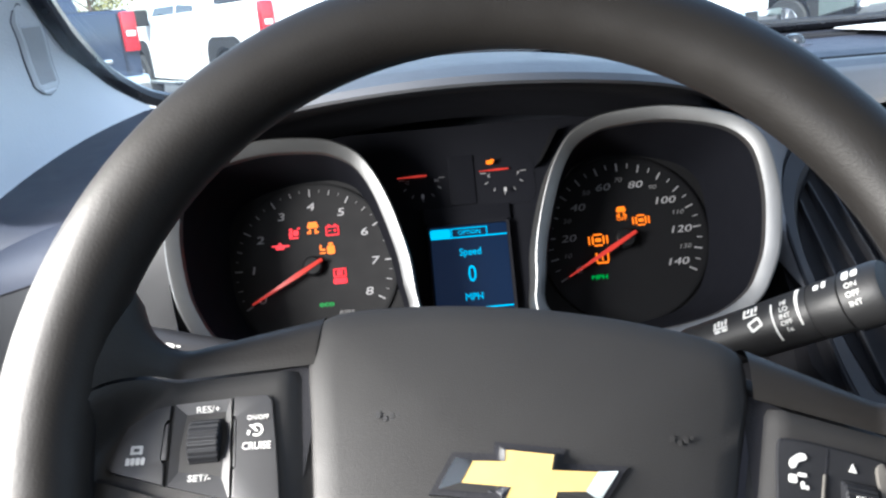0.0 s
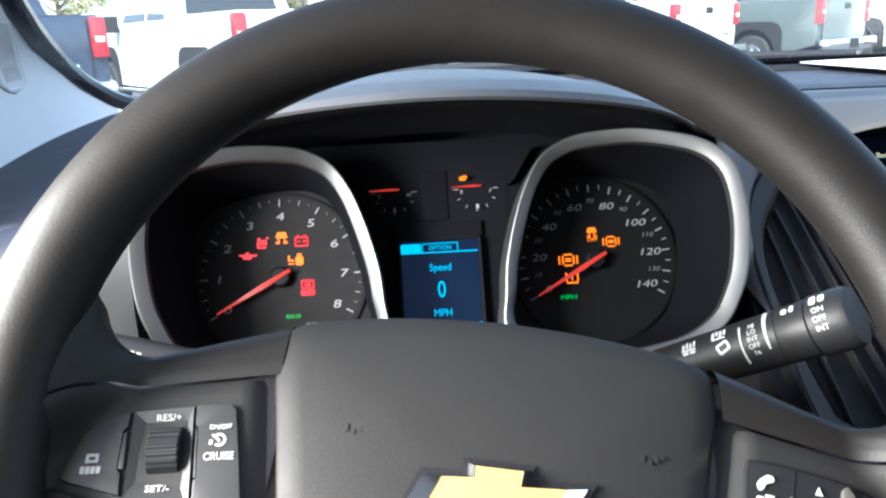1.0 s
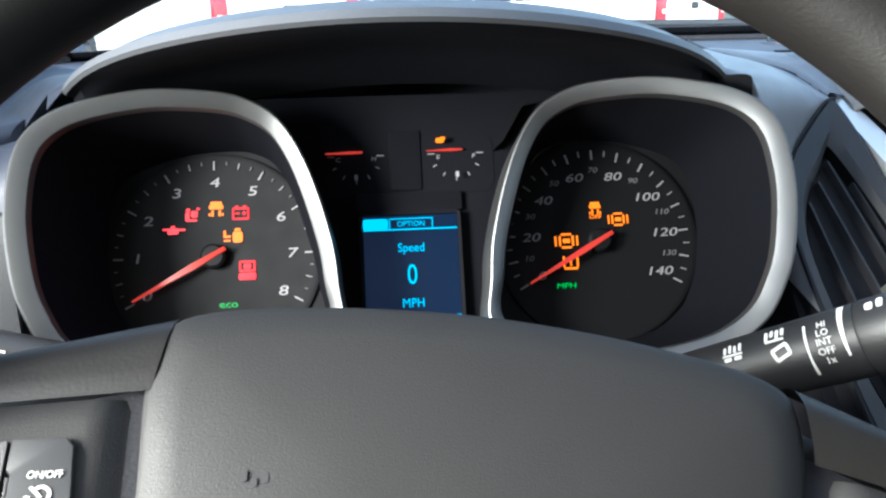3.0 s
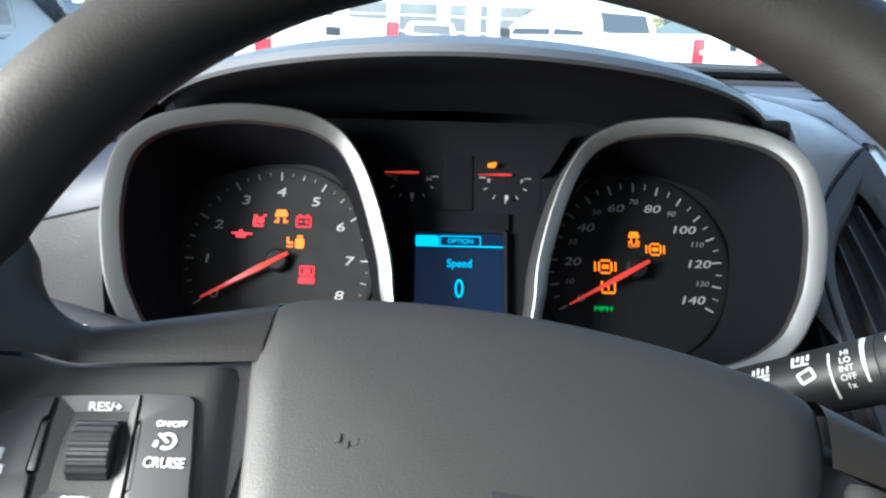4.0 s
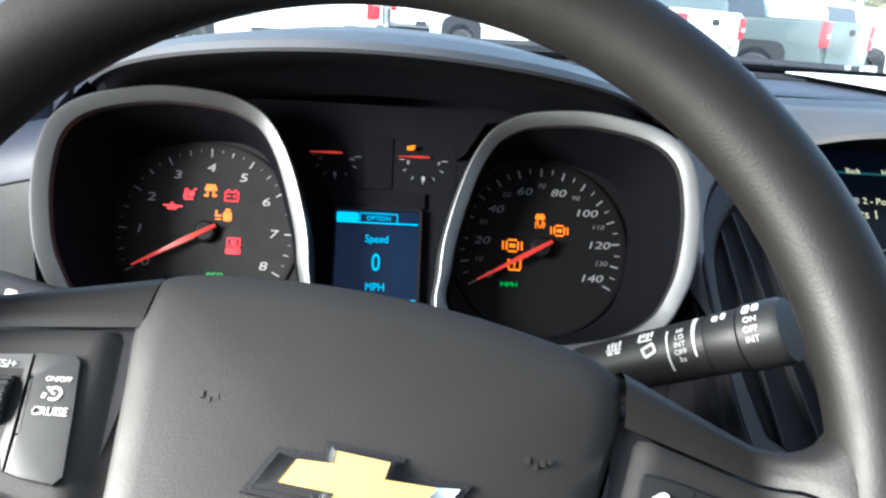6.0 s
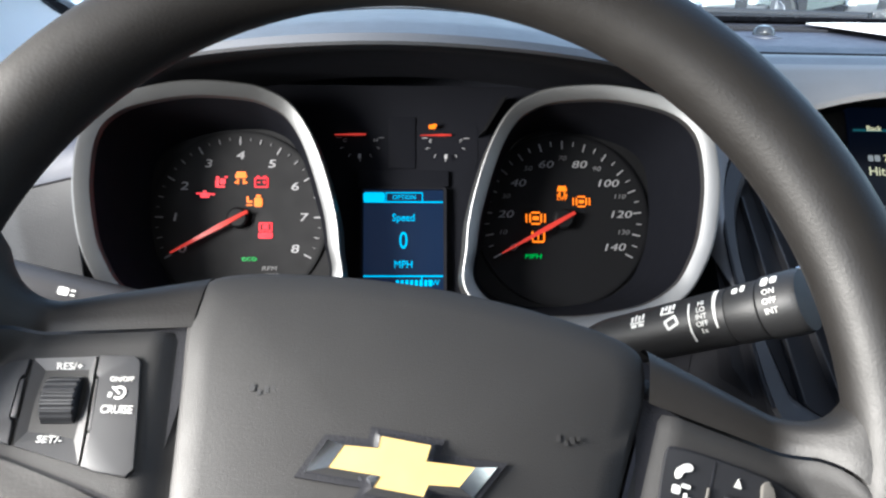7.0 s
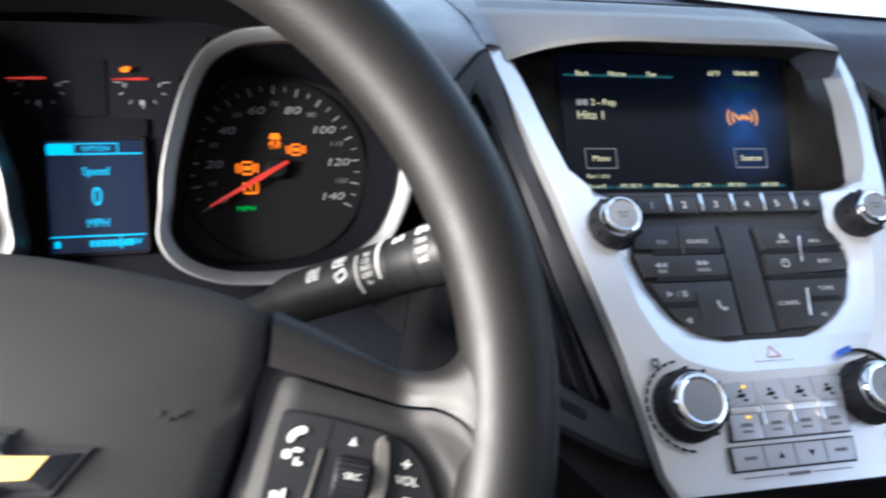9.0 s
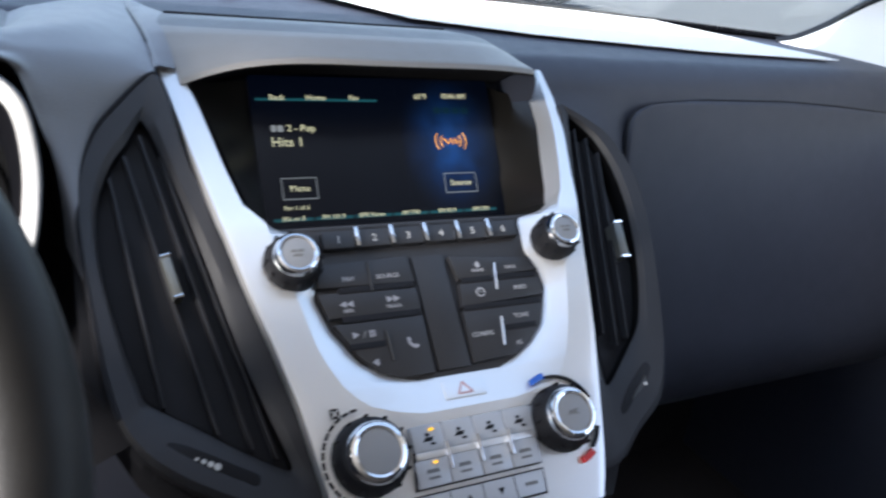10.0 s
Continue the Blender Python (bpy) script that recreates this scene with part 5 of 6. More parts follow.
kl = knob(-0.0905, 0.0605, 0.002, 0.0162, 0.0185, "radio_knob", "black radio knob with a chrome ring")
kr = knob(0.0868, 0.0635, 0.002, 0.0150, 0.0185, "radio_knob", "black radio knob with a chrome ring")
for kk, u, v in ((kl, -0.0905, 0.0605), (kr, 0.0868, 0.0635)):
    part("marking", bars([(-0.002, 0.0012, 0.003, 0.0014), (0.002, 0.0012, 0.003, 0.0014), (0, -0.0014, 0.005, 0.0014)], (u, v, 0.0201)), FAINT, kk)
hl = knob(-0.0695, -0.0517, 0.004, 0.0205, 0.018, "climate_knob", "large black climate knob with a chrome ring")
hr = knob(0.0495, -0.0520, 0.004, 0.0195, 0.018, "climate_knob", "large black climate knob with a chrome ring")
text("marking", "A/C", 0.0045, (0.0495, -0.0520, 0.0216), FAINT, hr)
for j in range(15):
    a = radians(100 + 11.5 * j)
    b = box(0, 0, 0.0069, 0.0040, 0.0015, 0.0006, 0.0002)
    bmesh.ops.transform(b, matrix=Matrix.Translation((-0.0695 + 0.0252 * math.cos(a), -0.0517 + 0.0252 * math.sin(a), 0)) @ pose(0, 0, 0, 0, 0, math.degrees(a) + 90), verts=b.verts)
    part("scale_mark", b, BLACK, stack, "black fan speed mark")
sign([[(-0.003, -0.003), (-0.001, 0), (-0.003, 0.003)], [(0.003, -0.003), (0.001, 0), (0.003, 0.003)], [(-0.003, 0.0034), (0, 0.001), (0.003, 0.0034)], [(-0.003, -0.0034), (0, -0.001), (0.003, -0.0034)]], -0.084, -0.0268, material=BLACK, w=0.0066, k=0.8)
for a0, a1, mt in ((118, 98, BLUEPRINT), (95, 20, BLACK), (-20, -50, BLACK), (-55, -75, REDPRINT)):
    wd = 0.0012 if mt == BLACK else 0.0036
    arc = [(0.0495 + 0.0248 * math.cos(radians(a0 + (a1 - a0) * j / 8)), -0.0520 + 0.0248 * math.sin(radians(a0 + (a1 - a0) * j / 8))) for j in range(9)]
    arc2 = [(0.0495 + (0.0248 + wd) * math.cos(radians(a1 + (a0 - a1) * j / 8)), -0.0520 + (0.0248 + wd) * math.sin(radians(a1 + (a0 - a1) * j / 8))) for j in range(9)]
    part("scale_mark", slab(arc + arc2, 0.004, 0.0071), mt, stack, "temperature scale mark")

# climate keys
hv = part("climate_panel", slab([(-0.0428, -0.0415), (0.0330, -0.0412), (0.0280, -0.0735), (-0.0480, -0.0735)], 0.003, 0.0068, 0.0008), SILVERKEY, stack, "silver climate key panel")
for k in range(4):
    u0 = -0.0365 + 0.0190 * k
    for j, v in enumerate((-0.0480, -0.0665)):
        kk = part("climate_key", slab(rrect(0.0185, 0.0138, 0.0008, 2, u0 - 0.0012 * j, v), 0.005, 0.0078, 0.0004), SILVERKEY, hv)
        sign([[(-0.003, -0.001), (0.002, -0.001), (0.003, 0.001), (-0.001, 0.001)], [(-0.001, 0.0015), (0.001, 0.0015), (0.001, 0.003), (-0.001, 0.003)], [(0.001, -0.003), (0.0035, -0.003), (0.0035, -0.0018), (0.001, -0.0018)]] if j == 0 else
             [[(-0.0035, 0.001), (0.0035, 0.001), (0.003, 0.0028), (-0.003, 0.0028)], [(-0.003, -0.002), (0.003, -0.002), (0.003, -0.0008), (-0.003, -0.0008)]], u0 - 0.0012 * j, v - 0.001, kk, BLACK if j == 0 else FAINT, 0.0078, 1.1)
    if k < 3:
        part("divider", box(u0 + 0.0092, -0.0590, 0.0088, 0.0015, 0.0150, 0.004, 0.0005), CHROME, stack, "bright metal divider")
for k in range(2):
    part("indicator", slab(rrect(0.0026, 0.0013, 0.0004, 2, -0.0337 - 0.0016 * k, -0.0440 - 0.0172 * k), 0.0080, 0.0086), YELLOW, hv, "lit yellow indicator")
part("gap_bar", box(-0.0085, -0.0572, 0.0066, 0.0735, 0.0036, 0.0026, 0.0006), SILVER, stack, "bright metal bar")
part("panel_gap", slab([(-0.0433, -0.0410), (0.0335, -0.0407), (0.0285, -0.0740), (-0.0485, -0.0740)], 0.001, 0.0064), BLACK, stack)
part("panel_gap", slab([(-0.0508, -0.0764), (0.0286, -0.0764), (0.0270, -0.0903), (-0.0513, -0.0903)], 0.001, 0.0064), BLACK, stack)
part("panel_gap", slab([(-0.0171, -0.0173), (0.0101, -0.0180), (0.0088, -0.0297), (-0.0184, -0.0295)], -0.009, -0.004), PANEL, stack)
lowk = part("lower_keys", slab([(-0.0500, -0.0772), (0.0278, -0.0772), (0.0262, -0.0895), (-0.0505, -0.0895)], 0.003, 0.0072, 0.0008), SILVERKEY, stack, "row of silver lower keys")
for k in range(3):
    part("gap_bar", box(-0.0310 + 0.0195 * k, -0.0834, 0.0073, 0.0006, 0.0118, 0.0004), FAINT, lowk)
sign([[(-0.002, -0.0015), (0, 0.002), (0.002, -0.0015)]], -0.0205, -0.0833, lowk, BLACK, 0.0072)
sign([[(-0.002, 0.0015), (0.002, 0.0015), (0, -0.002)]], -0.0010, -0.0833, lowk, BLACK, 0.0072)
part("marking", bars([(-0.003 + 0.002 * j, 0, 0.0016, 0.002) for j in range(4)], (-0.0400, -0.0833, 0.0072)), FAINT, lowk)
part("marking", bars([(-0.003 + 0.002 * j, 0, 0.0016, 0.002) for j in range(4)], (0.0180, -0.0833, 0.0072)), FAINT, lowk)
part("marking", bars([(-0.022, 0, 0.025, 0.0006), (0.022, 0, 0.025, 0.0006)] + [(-0.006 + 0.0018 * j, 0, 0.0014, 0.002) for j in range(8)], (-0.012, -0.0935, 0.0063)), FAINT, stack)
def tilted(b, drop=0.33):
    """Leans a key to lie along the sloping chin."""
    for v in b.verts:
        v.co.z -= drop * (v.co.y + 0.0237) + 0.0006
    return b


hz = part("hazard_key", tilted(slab([(-0.0165, -0.0178), (0.0095, -0.0185), (0.0082, -0.0292), (-0.0178, -0.0290)], -0.006, 0.0022, 0.0006)), SILVER, stack, "silver hazard key with a red triangle")
tri = bmesh.new()
for a_, b_ in (((-0.0045, -0.003), (0.0045, -0.003)), ((0.0045, -0.003), (0, 0.0042)), ((0, 0.0042), (-0.0045, -0.003))):
    merge(tri, tube([(*a_, 0), (*b_, 0)], 0.0006, 6))
bmesh.ops.transform(tri, matrix=Matrix.Translation((-0.0045, -0.0238, 0.0017)) @ pose(0, 0, 0, -18, 0, 0), verts=tri.verts)
part("triangle", tri, FADEDRED, hz)

# ---- radio screen and its hood ----
CM = pose(0.392, 0.5465, 1.066, 55.4, 0, 0)
screen = thing("radio_screen", CM, "lit radio screen with yellow writing on black", "screen")
part("glass", slab(rrect(0.185, 0.108, 0.002, 2, 0.0045, 0.004), -0.006, 0.0), LCD, screen, "black glossy screen")
part("picture_field", slab(rrect(0.078, 0.104, 0.004, 3, 0.0575, 0.0045), 0.00005, 0.0002), LCDBLUE, screen, "dim blue picture field")
text("readout", "Back", 0.0056, (-0.0698, 0.0418, 0.0004), LCDTEXT, screen)
text("readout", "Home", 0.0056, (-0.0422, 0.0420, 0.0004), LCDTEXT, screen)
text("readout", "Fav", 0.0056, (-0.0141, 0.0422, 0.0004), LCDTEXT, screen)
part("menu_line", lamp_shape([(-0.0405, 0.0405, 0.088, 0.0018)]), TEAL, screen)
for k in range(4):
    part("preset_sign", lamp_shape([(0.0505 + 0.0078 * k, 0.0335, 0.0060, 0.0050)]), TEALDIM, screen, "dim teal sign")
text("readout", "63°F", 0.0056, (0.0385, 0.0440, 0.0006), LCDTEXT, screen)
text("readout", "10:46 AM", 0.0056, (0.066, 0.0447, 0.0006), LCDTEXT, screen, 0, 0, 0.95)
part("channel_mark", lamp_shape([(-0.0745, 0.0195, 0.0036, 0.0046), (-0.0698, 0.0195, 0.0040, 0.0046)]), LCDLINE, screen, "pale yellow block beside the channel name")
text("readout", "2 - Pop", 0.0068, (-0.0655, 0.0195, 0.0004), LCDTEXT, screen, align="LEFT")
text("readout", "Hits 1", 0.0092, (-0.0772, 0.0095, 0.0004), LCDTEXT, screen, align="LEFT")
sgn_ = bmesh.new()
for side in (-1, 1):
    for r_ in (0.0085, 0.0126):
        merge(sgn_, tube([(0.058 + side * r_ * math.cos(radians(a_)), 0.0092 + 0.9 * r_ * math.sin(radians(a_)), 0.0004) for a_ in range(-34, 35, 17)], 0.00042, 6))
merge(sgn_, tube([(0.058 + x_, 0.0092 + y_, 0.0004) for x_, y_ in ((-0.0062, 0.0022), (-0.0040, 0.0), (-0.0022, -0.0022), (0.0, 0.002), (0.0018, -0.0022), (0.0036, 0.002), (0.0050, -0.002), (0.0062, 0.0))], 0.0006, 6))
part("channel_sign", sgn_, LCDORANGE, screen, "orange channel sign")
for cu, w, word in ((-0.0617, 0.024, "Menu"), (0.0607, 0.0262, "Source")):
    part("soft_key", lamp_shape([(cu, -0.0158, w, 0.0005), (cu, -0.0304, w, 0.0006), (cu - w / 2, -0.0231, 0.0005, 0.015), (cu + w / 2, -0.0231, 0.0005, 0.015)]), LCDLINE, screen, "outlined soft key")
    text("readout", word, 0.0062, (cu, -0.0232, 0.0004), LCDTEXT, screen)
text("readout", "Fav 1 of 6", 0.0044, (-0.0655, -0.0366, 0.0004), LCDTEXT, screen)
for word, u in (("80s on 8", -0.0685), ("FM 101.9", -0.0408), ("BPR News", -0.0129), ("AM 790", 0.0164), ("FM 93.9", 0.0454), ("AM 570", 0.0735)):
    text("readout", word, 0.0044, (u, -0.0440, 0.0004), LCDTEXT, screen)
for k in range(6):
    part("menu_line", lamp_shape([(-0.0685 + 0.0284 * k, -0.0446, 0.0268, 0.0022)]), TEAL, screen)

# walls between the screen and the silver trim
SCI = CM.inverted() @ SM
LEFT_W, RIGHT_W = [], []
for v in (0.205, 0.16, 0.12, 0.097, 0.0865):
    LEFT_W.append(SCI @ Vector((interp(IL, v) + 0.001, v, bend(v) - 0.001)))
    RIGHT_W.append(SCI @ Vector((interp(IR, v) + 0.0005, v, bend(v) - 0.010 * ease(0.4, 1, (v - 0.082) / 0.02))))
for wall, u_s in ((LEFT_W, -0.086), (RIGHT_W, 0.094)):
    inside = [Vector((u_s, v, -0.002)) for v in (0.056, 0.02, -0.02, -0.045, -0.0525)]
    part("screen_wall", rings([wall, [w_.lerp(i_, 0.5) + Vector((0, 0, -0.004)) for w_, i_ in zip(wall, inside)], inside], False), GREYBROWN, screen, "sloping wall beside the screen, darkened for the hood's shade")
sill_a = [SCI @ Vector((u, 0.0835, -0.003)) for u in (-0.1, -0.05, 0.0, 0.05, 0.1)]
sill_b = [Vector((u, -0.0505, -0.001)) for u in (-0.09, -0.045, 0.0, 0.045, 0.096)]
part("screen_sill", rings([sill_a, sill_b], False), BLACK, screen)

shood = thing("screen_hood", pose(0.384, 0.53, 1.12), "grey padded hood over the radio screen", "screen hood")


def shood_profile(s):
    a = abs(s)
    yl, zl = 0.520 + (0.034 if s < 0 else 0.012) * a ** 2, 1.1315 - (0.022 * a ** 3.5 if s < 0 else 0.004 * a ** 4)
    yc, zc = 0.560 + (0.062 if s < 0 else 0.03) * a ** 2.2, 1.1455 - (0.008 if s < 0 else 0.003) * a ** 2 - (0 if s < 0 else 0.005 * a ** 8)
    return [(0.60, zl - 0.02), (0.565, zl - 0.004), (yl + 0.008, zl - 0.002), (yl + 0.001, zl + 0.0005), (yl + 0.003, zl + 0.004), (yl + (yc - yl) * 0.45, zl + (zc - zl) * 0.62), (yl + (yc - yl) * 0.8, zl + (zc - zl) * 0.92), (yc, zc), (yc + 0.03, zc + 0.003), (0.68, dash_z(0.68) + 0.006), (0.72, dash_z(0.72) - 0.004)]


def shood_pt(s, t):
    u = -1 + 2 * s
    pr = shood_profile(u)
    i = t * (len(pr) - 1)
    k = min(int(i), len(pr) - 2)
    f = i - k
    y, z = pr[k][0] * (1 - f) + pr[k + 1][0] * f, pr[k][1] * (1 - f) + pr[k + 1][1] * f
    return ((0.119 if u > 0 else 0.125) * u * (1 + 0.04 * max(0, y - 0.53) / 0.1 - 0.22 * max(0, y - 0.635) / 0.1), y - 0.53, z - 1.12)


# lit lip and dimmer, sky-toned top of one hood, set apart by colour
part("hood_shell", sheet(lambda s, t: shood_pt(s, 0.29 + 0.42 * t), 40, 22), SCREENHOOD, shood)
part("hood_top", sheet(lambda s, t: shood_pt(s, 0.71 + 0.29 * t), 40, 14), HOODGREY, shood, "padded top, its dimmer sky-blue light put into the colour")
part("hood_underside", sheet(lambda s, t: shood_pt(s, 0.29 * t), 40, 8), BLACK, shood, "matt black underside")
for sgn in (1,):
    def shcheek(s, t, sgn=sgn):
        x0, y0, z0 = shood_pt(0.5 + 0.5 * sgn, 0.31 + 0.69 * s)
        return (x0 + sgn * 0.006 * t ** 0.5, y0 + 0.006 * t, z0 - (0.016 + 0.02 * min(1, s * 3)) * t)
    part("hood_side", sheet(shcheek, 20, 5), DASH, shood)
part("hood_gap", tube([Vector(shood_pt(i / 30, 0.9)) + Vector((0, 0.0, 0.0005)) for i in range(31)], 0.0012, 6), BLACK, shood, "dark gap behind the hood")

# ---- centre air vents ----
def vent(name, outer, opening, fins, tab, dots, label):
    v = thing(name, SM, label, "air vent", "centre air vents")
    n_ = 3
    o_, i_ = smooth_loop(outer, n_), smooth_loop(opening, n_)
    mid = [a.lerp(b, 0.75) for a, b in zip(o_, i_)]
    part("frame", rings([[(*p, -0.045) for p in o_], [(*p, -0.013) for p in o_], [(*a.lerp(b, 0.12), -0.0105) for a, b in zip(o_, i_)], [(*p, -0.0125) for p in mid], [(*p, -0.017) for p in i_]]), VENTGREY, v, "charcoal vent frame")
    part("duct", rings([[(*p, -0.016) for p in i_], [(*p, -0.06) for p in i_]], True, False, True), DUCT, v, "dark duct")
    for (a, b) in fins:
        a, b = Vector(a), Vector(b)
        d = (b - a).normalized()
        nrm = Vector((-d.y, d.x)) * 0.0008
        part("slat", slab([a + nrm, b + nrm, b - nrm, a - nrm], -0.045, -0.0175, 0.0008), VENTGREY, v)
    tab_ = part("tab", slab(tab, -0.022, -0.0105, 0.0015), TABMETAL, v, "dark metal sliding tab")
    for a_, b_ in ((tab[0], tab[1]), (tab[2], tab[3])):
        part("tab_end", tube([(*a_, -0.0108), (*b_, -0.0108)], 0.0012, 8), CHROME, tab_, "bright tab end")
    if dots:
        slot = smooth_loop([(-0.164, -0.0225), (-0.15, -0.0295), (-0.13, -0.0425), (-0.1225, -0.0475), (-0.126, -0.053), (-0.14, -0.0478), (-0.158, -0.0375), (-0.1655, -0.03)], 3)
        part("wheel_slot", slab(slot, -0.03, -0.0115, 0.0006), BLACK, v, "dark slot with a thumb wheel")
        for k in range(4):
            part("dot", lathe([(0.0009 + 0.0003 * k, 0), (0.0009 + 0.0003 * k, 0.0006), (0, 0.0006)], 14, Matrix.Translation((-0.1520 + 0.0031 * k, -0.0335 - 0.0019 * k, -0.0112))), INK, v, "white dot")
    else:
        slot = smooth_loop([(0.1393, -0.0249), (0.1413, -0.0312), (0.1317, -0.0414), (0.1182, -0.0506), (0.1082, -0.0556), (0.1080, -0.0508), (0.1186, -0.0394), (0.1314, -0.0297)], 3)
        part("wheel_slot", slab(slot, -0.03, -0.0115, 0.0006), BLACK, v, "dark slot with a thumb wheel")
        part("thumb_wheel", slab([(0.1347, -0.0328), (0.1338, -0.0389), (0.1170, -0.0480), (0.1191, -0.0453)], -0.02, -0.0106, 0.0006), PANEL, v)
        part("dot", lathe([(0.0012, 0), (0.0012, 0.0006), (0, 0.0006)], 14, Matrix.Translation((0.1318, -0.0392, -0.0106))), INK, v, "white dot")
    return v


vent("center_vent", [(-0.1465, 0.202), (-0.1535, 0.1972), (-0.170, 0.1785), (-0.1855, 0.157), (-0.195, 0.127), (-0.196, 0.09), (-0.1925, 0.04), (-0.188, 0.0), (-0.180, -0.022), (-0.164, -0.041), (-0.135, -0.060), (-0.098, -0.080), (-0.080, -0.076), (-0.084, -0.05), (-0.0975, 0.016), (-0.112, 0.07), (-0.134, 0.135), (-0.1405, 0.18)],
     [(-0.1575, 0.168), (-0.160, 0.1665), (-0.168, 0.152), (-0.1775, 0.1375), (-0.186, 0.112), (-0.187, 0.077), (-0.181, 0.036), (-0.1745, 0.008), (-0.171, -0.001), (-0.1545, -0.013), (-0.127, -0.034), (-0.109, -0.046), (-0.1055, -0.045), (-0.1095, -0.03), (-0.1225, 0.018), (-0.133, 0.07), (-0.1435, 0.120), (-0.153, 0.156)],
     [((-0.1784, 0.132), (-0.1640, -0.004)), ((-0.1694, 0.146), (-0.1392, -0.0225)), ((-0.1600, 0.160), (-0.1230, -0.033)), ((-0.1500, 0.145), (-0.1115, -0.040))],
     [(-0.1575, 0.0775), (-0.1525, 0.0785), (-0.1480, 0.0540), (-0.1530, 0.0530)], True, "charcoal centre air vent with four long slats")
vent("center_vent", [(0.1435, 0.182), (0.148, 0.179), (0.162, 0.170), (0.180, 0.153), (0.1895, 0.125), (0.190, 0.098), (0.182, 0.055), (0.170, 0.012), (0.158, -0.022), (0.142, -0.05), (0.118, -0.066), (0.094, -0.083), (0.0680, -0.080), (0.075, -0.04), (0.088, 0.01), (0.104, 0.06), (0.1245, 0.115), (0.139, 0.165)],
     [(0.150, 0.1695), (0.1535, 0.170), (0.160, 0.163), (0.168, 0.150), (0.1745, 0.125), (0.1745, 0.09), (0.167, 0.053), (0.1585, 0.027), (0.1475, 0.003), (0.133, -0.012), (0.119, -0.025), (0.108, -0.034), (0.106, -0.03), (0.110, 0.0), (0.118, 0.035), (0.1275, 0.07), (0.137, 0.115), (0.145, 0.15)],
     [((0.1545, 0.163), (0.1180, 0.0)), ((0.1625, 0.155), (0.1260, -0.010)), ((0.1690, 0.142), (0.1370, -0.005))],
     [(0.1535, 0.079), (0.1605, 0.0793), (0.1572, 0.052), (0.1502, 0.0523)], False, "charcoal centre air vent with three long slats")

# ---- smooth fascia between the instrument hood and the centre vent ----
hood_end = [Vector(hood_pt(1.0, 1.0 - 0.6 * k / 12)) + Vector((-0.0085, 0.44, 1.12)) for k in range(13)]
left_line = hood_end + smooth_loop([tuple(hood_end[-1]), (0.1635, 0.487, 1.1375), (0.1705, 0.5, 1.128), (0.1745, 0.5, 1.1176), (0.1787, 0.5, 1.1018), (0.1831, 0.5, 1.0855), (0.187, 0.5, 1.0686), (0.189, 0.49, 1.03), (0.18, 0.47, 0.96), (0.17, 0.45, 0.90)], 4, False)[1:]
vent_edge = [SM @ Vector((u, v, -0.0125)) for u, v in ((-0.1465, 0.2), (-0.1535, 0.1972), (-0.170, 0.1785), (-0.1855, 0.157), (-0.195, 0.127), (-0.196, 0.09), (-0.1925, 0.04), (-0.188, 0.0), (-0.18, -0.022))]
right_line = smooth_loop([(0.242, 0.76, 1.1410), (0.2415, 0.71, 1.1378), (0.2435, 0.62, 1.1312), tuple(vent_edge[0])], 4, False) + smooth_loop([tuple(p) for p in vent_edge], 4, False)[1:]


def along(line, a, b, f):
    """The point at f between the indices a and b of a line."""
    i = a + (b - a) * f
    k = min(int(i), len(line) - 2)
    return line[k].lerp(line[k + 1], i - k)


def fascia_pt(s, t):
    if s < 0.45:
        a_, b_ = along(left_line, 0, 12, s / 0.45), along(right_line, 0, 12, s / 0.45)
    else:
        a_, b_ = along(left_line, 12, len(left_line) - 1, (s - 0.45) / 0.55), along(right_line, 12, len(right_line) - 1, (s - 0.45) / 0.55)
    p = a_.lerp(b_, t)
    p.z += 0.004 * math.sin(math.pi * t) * ease(1, 0, (s - 0.3) / 0.2)
    return p


def fascia_soft(s, t):
    """The fascia with its fold rounded off away from the edges."""
    p = Vector((0, 0, 0))
    for k in range(-5, 6):
        p += fascia_pt(min(0.99, max(0, s + 0.022 * k)), t) / 11
    return fascia_pt(s, t).lerp(p, min(1, 6 * t, 6 * (1 - t)))


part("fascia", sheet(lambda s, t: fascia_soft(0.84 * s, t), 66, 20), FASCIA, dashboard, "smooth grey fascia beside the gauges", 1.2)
# the fascia's lower end continues in black, which stands for the shade there
part("fascia_shade", sheet(lambda s, t: fascia_pt(0.835 + 0.165 * s, t) + Vector((0, 0.003, 0)), 14, 16), BLACK, dashboard, "lower end of the fascia, its shade coloured black", 1.2)
def inner_wall(s, t):
    """The dark wall from the fascia's edge down to the gauges."""
    p = fascia_pt(0.45 + 0.5 * s, 0.0)
    return p + Vector((-0.012 * t, 0.06 * t, -0.012 * t))


part("gauge_side_wall", sheet(inner_wall, 30, 3), BLACK, dashboard, "matt black wall beside the gauges")


def middle_pt(s, t):
    """From the seam to the screen hood's end."""
    a_ = along(right_line, 0, 11.3, s)
    b_ = Vector(shood_pt(0.0, 1.0 - 0.565 * s)) + Vector((0.384, 0.53, 1.12))
    p = a_.lerp(b_, t)
    p.z += 0.0022 * min(1, t * 8) * (1 - t) + 0.0004
    return p


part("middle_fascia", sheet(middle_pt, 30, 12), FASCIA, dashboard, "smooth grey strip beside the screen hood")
part("seam", tube([fascia_pt(0.45 + 0.5 * k / 40, 1.0) + Vector((0, -0.0008, 0.0008)) for k in range(41)], 0.0013, 6), BLACK, dashboard, "dark seam round the vent")

# ---- things on the dash top ----
ball = thing("light_sensor", pose(0.341, 0.838, dash_z(0.838)), "small glossy light sensor dome on the dash top", "sensor")
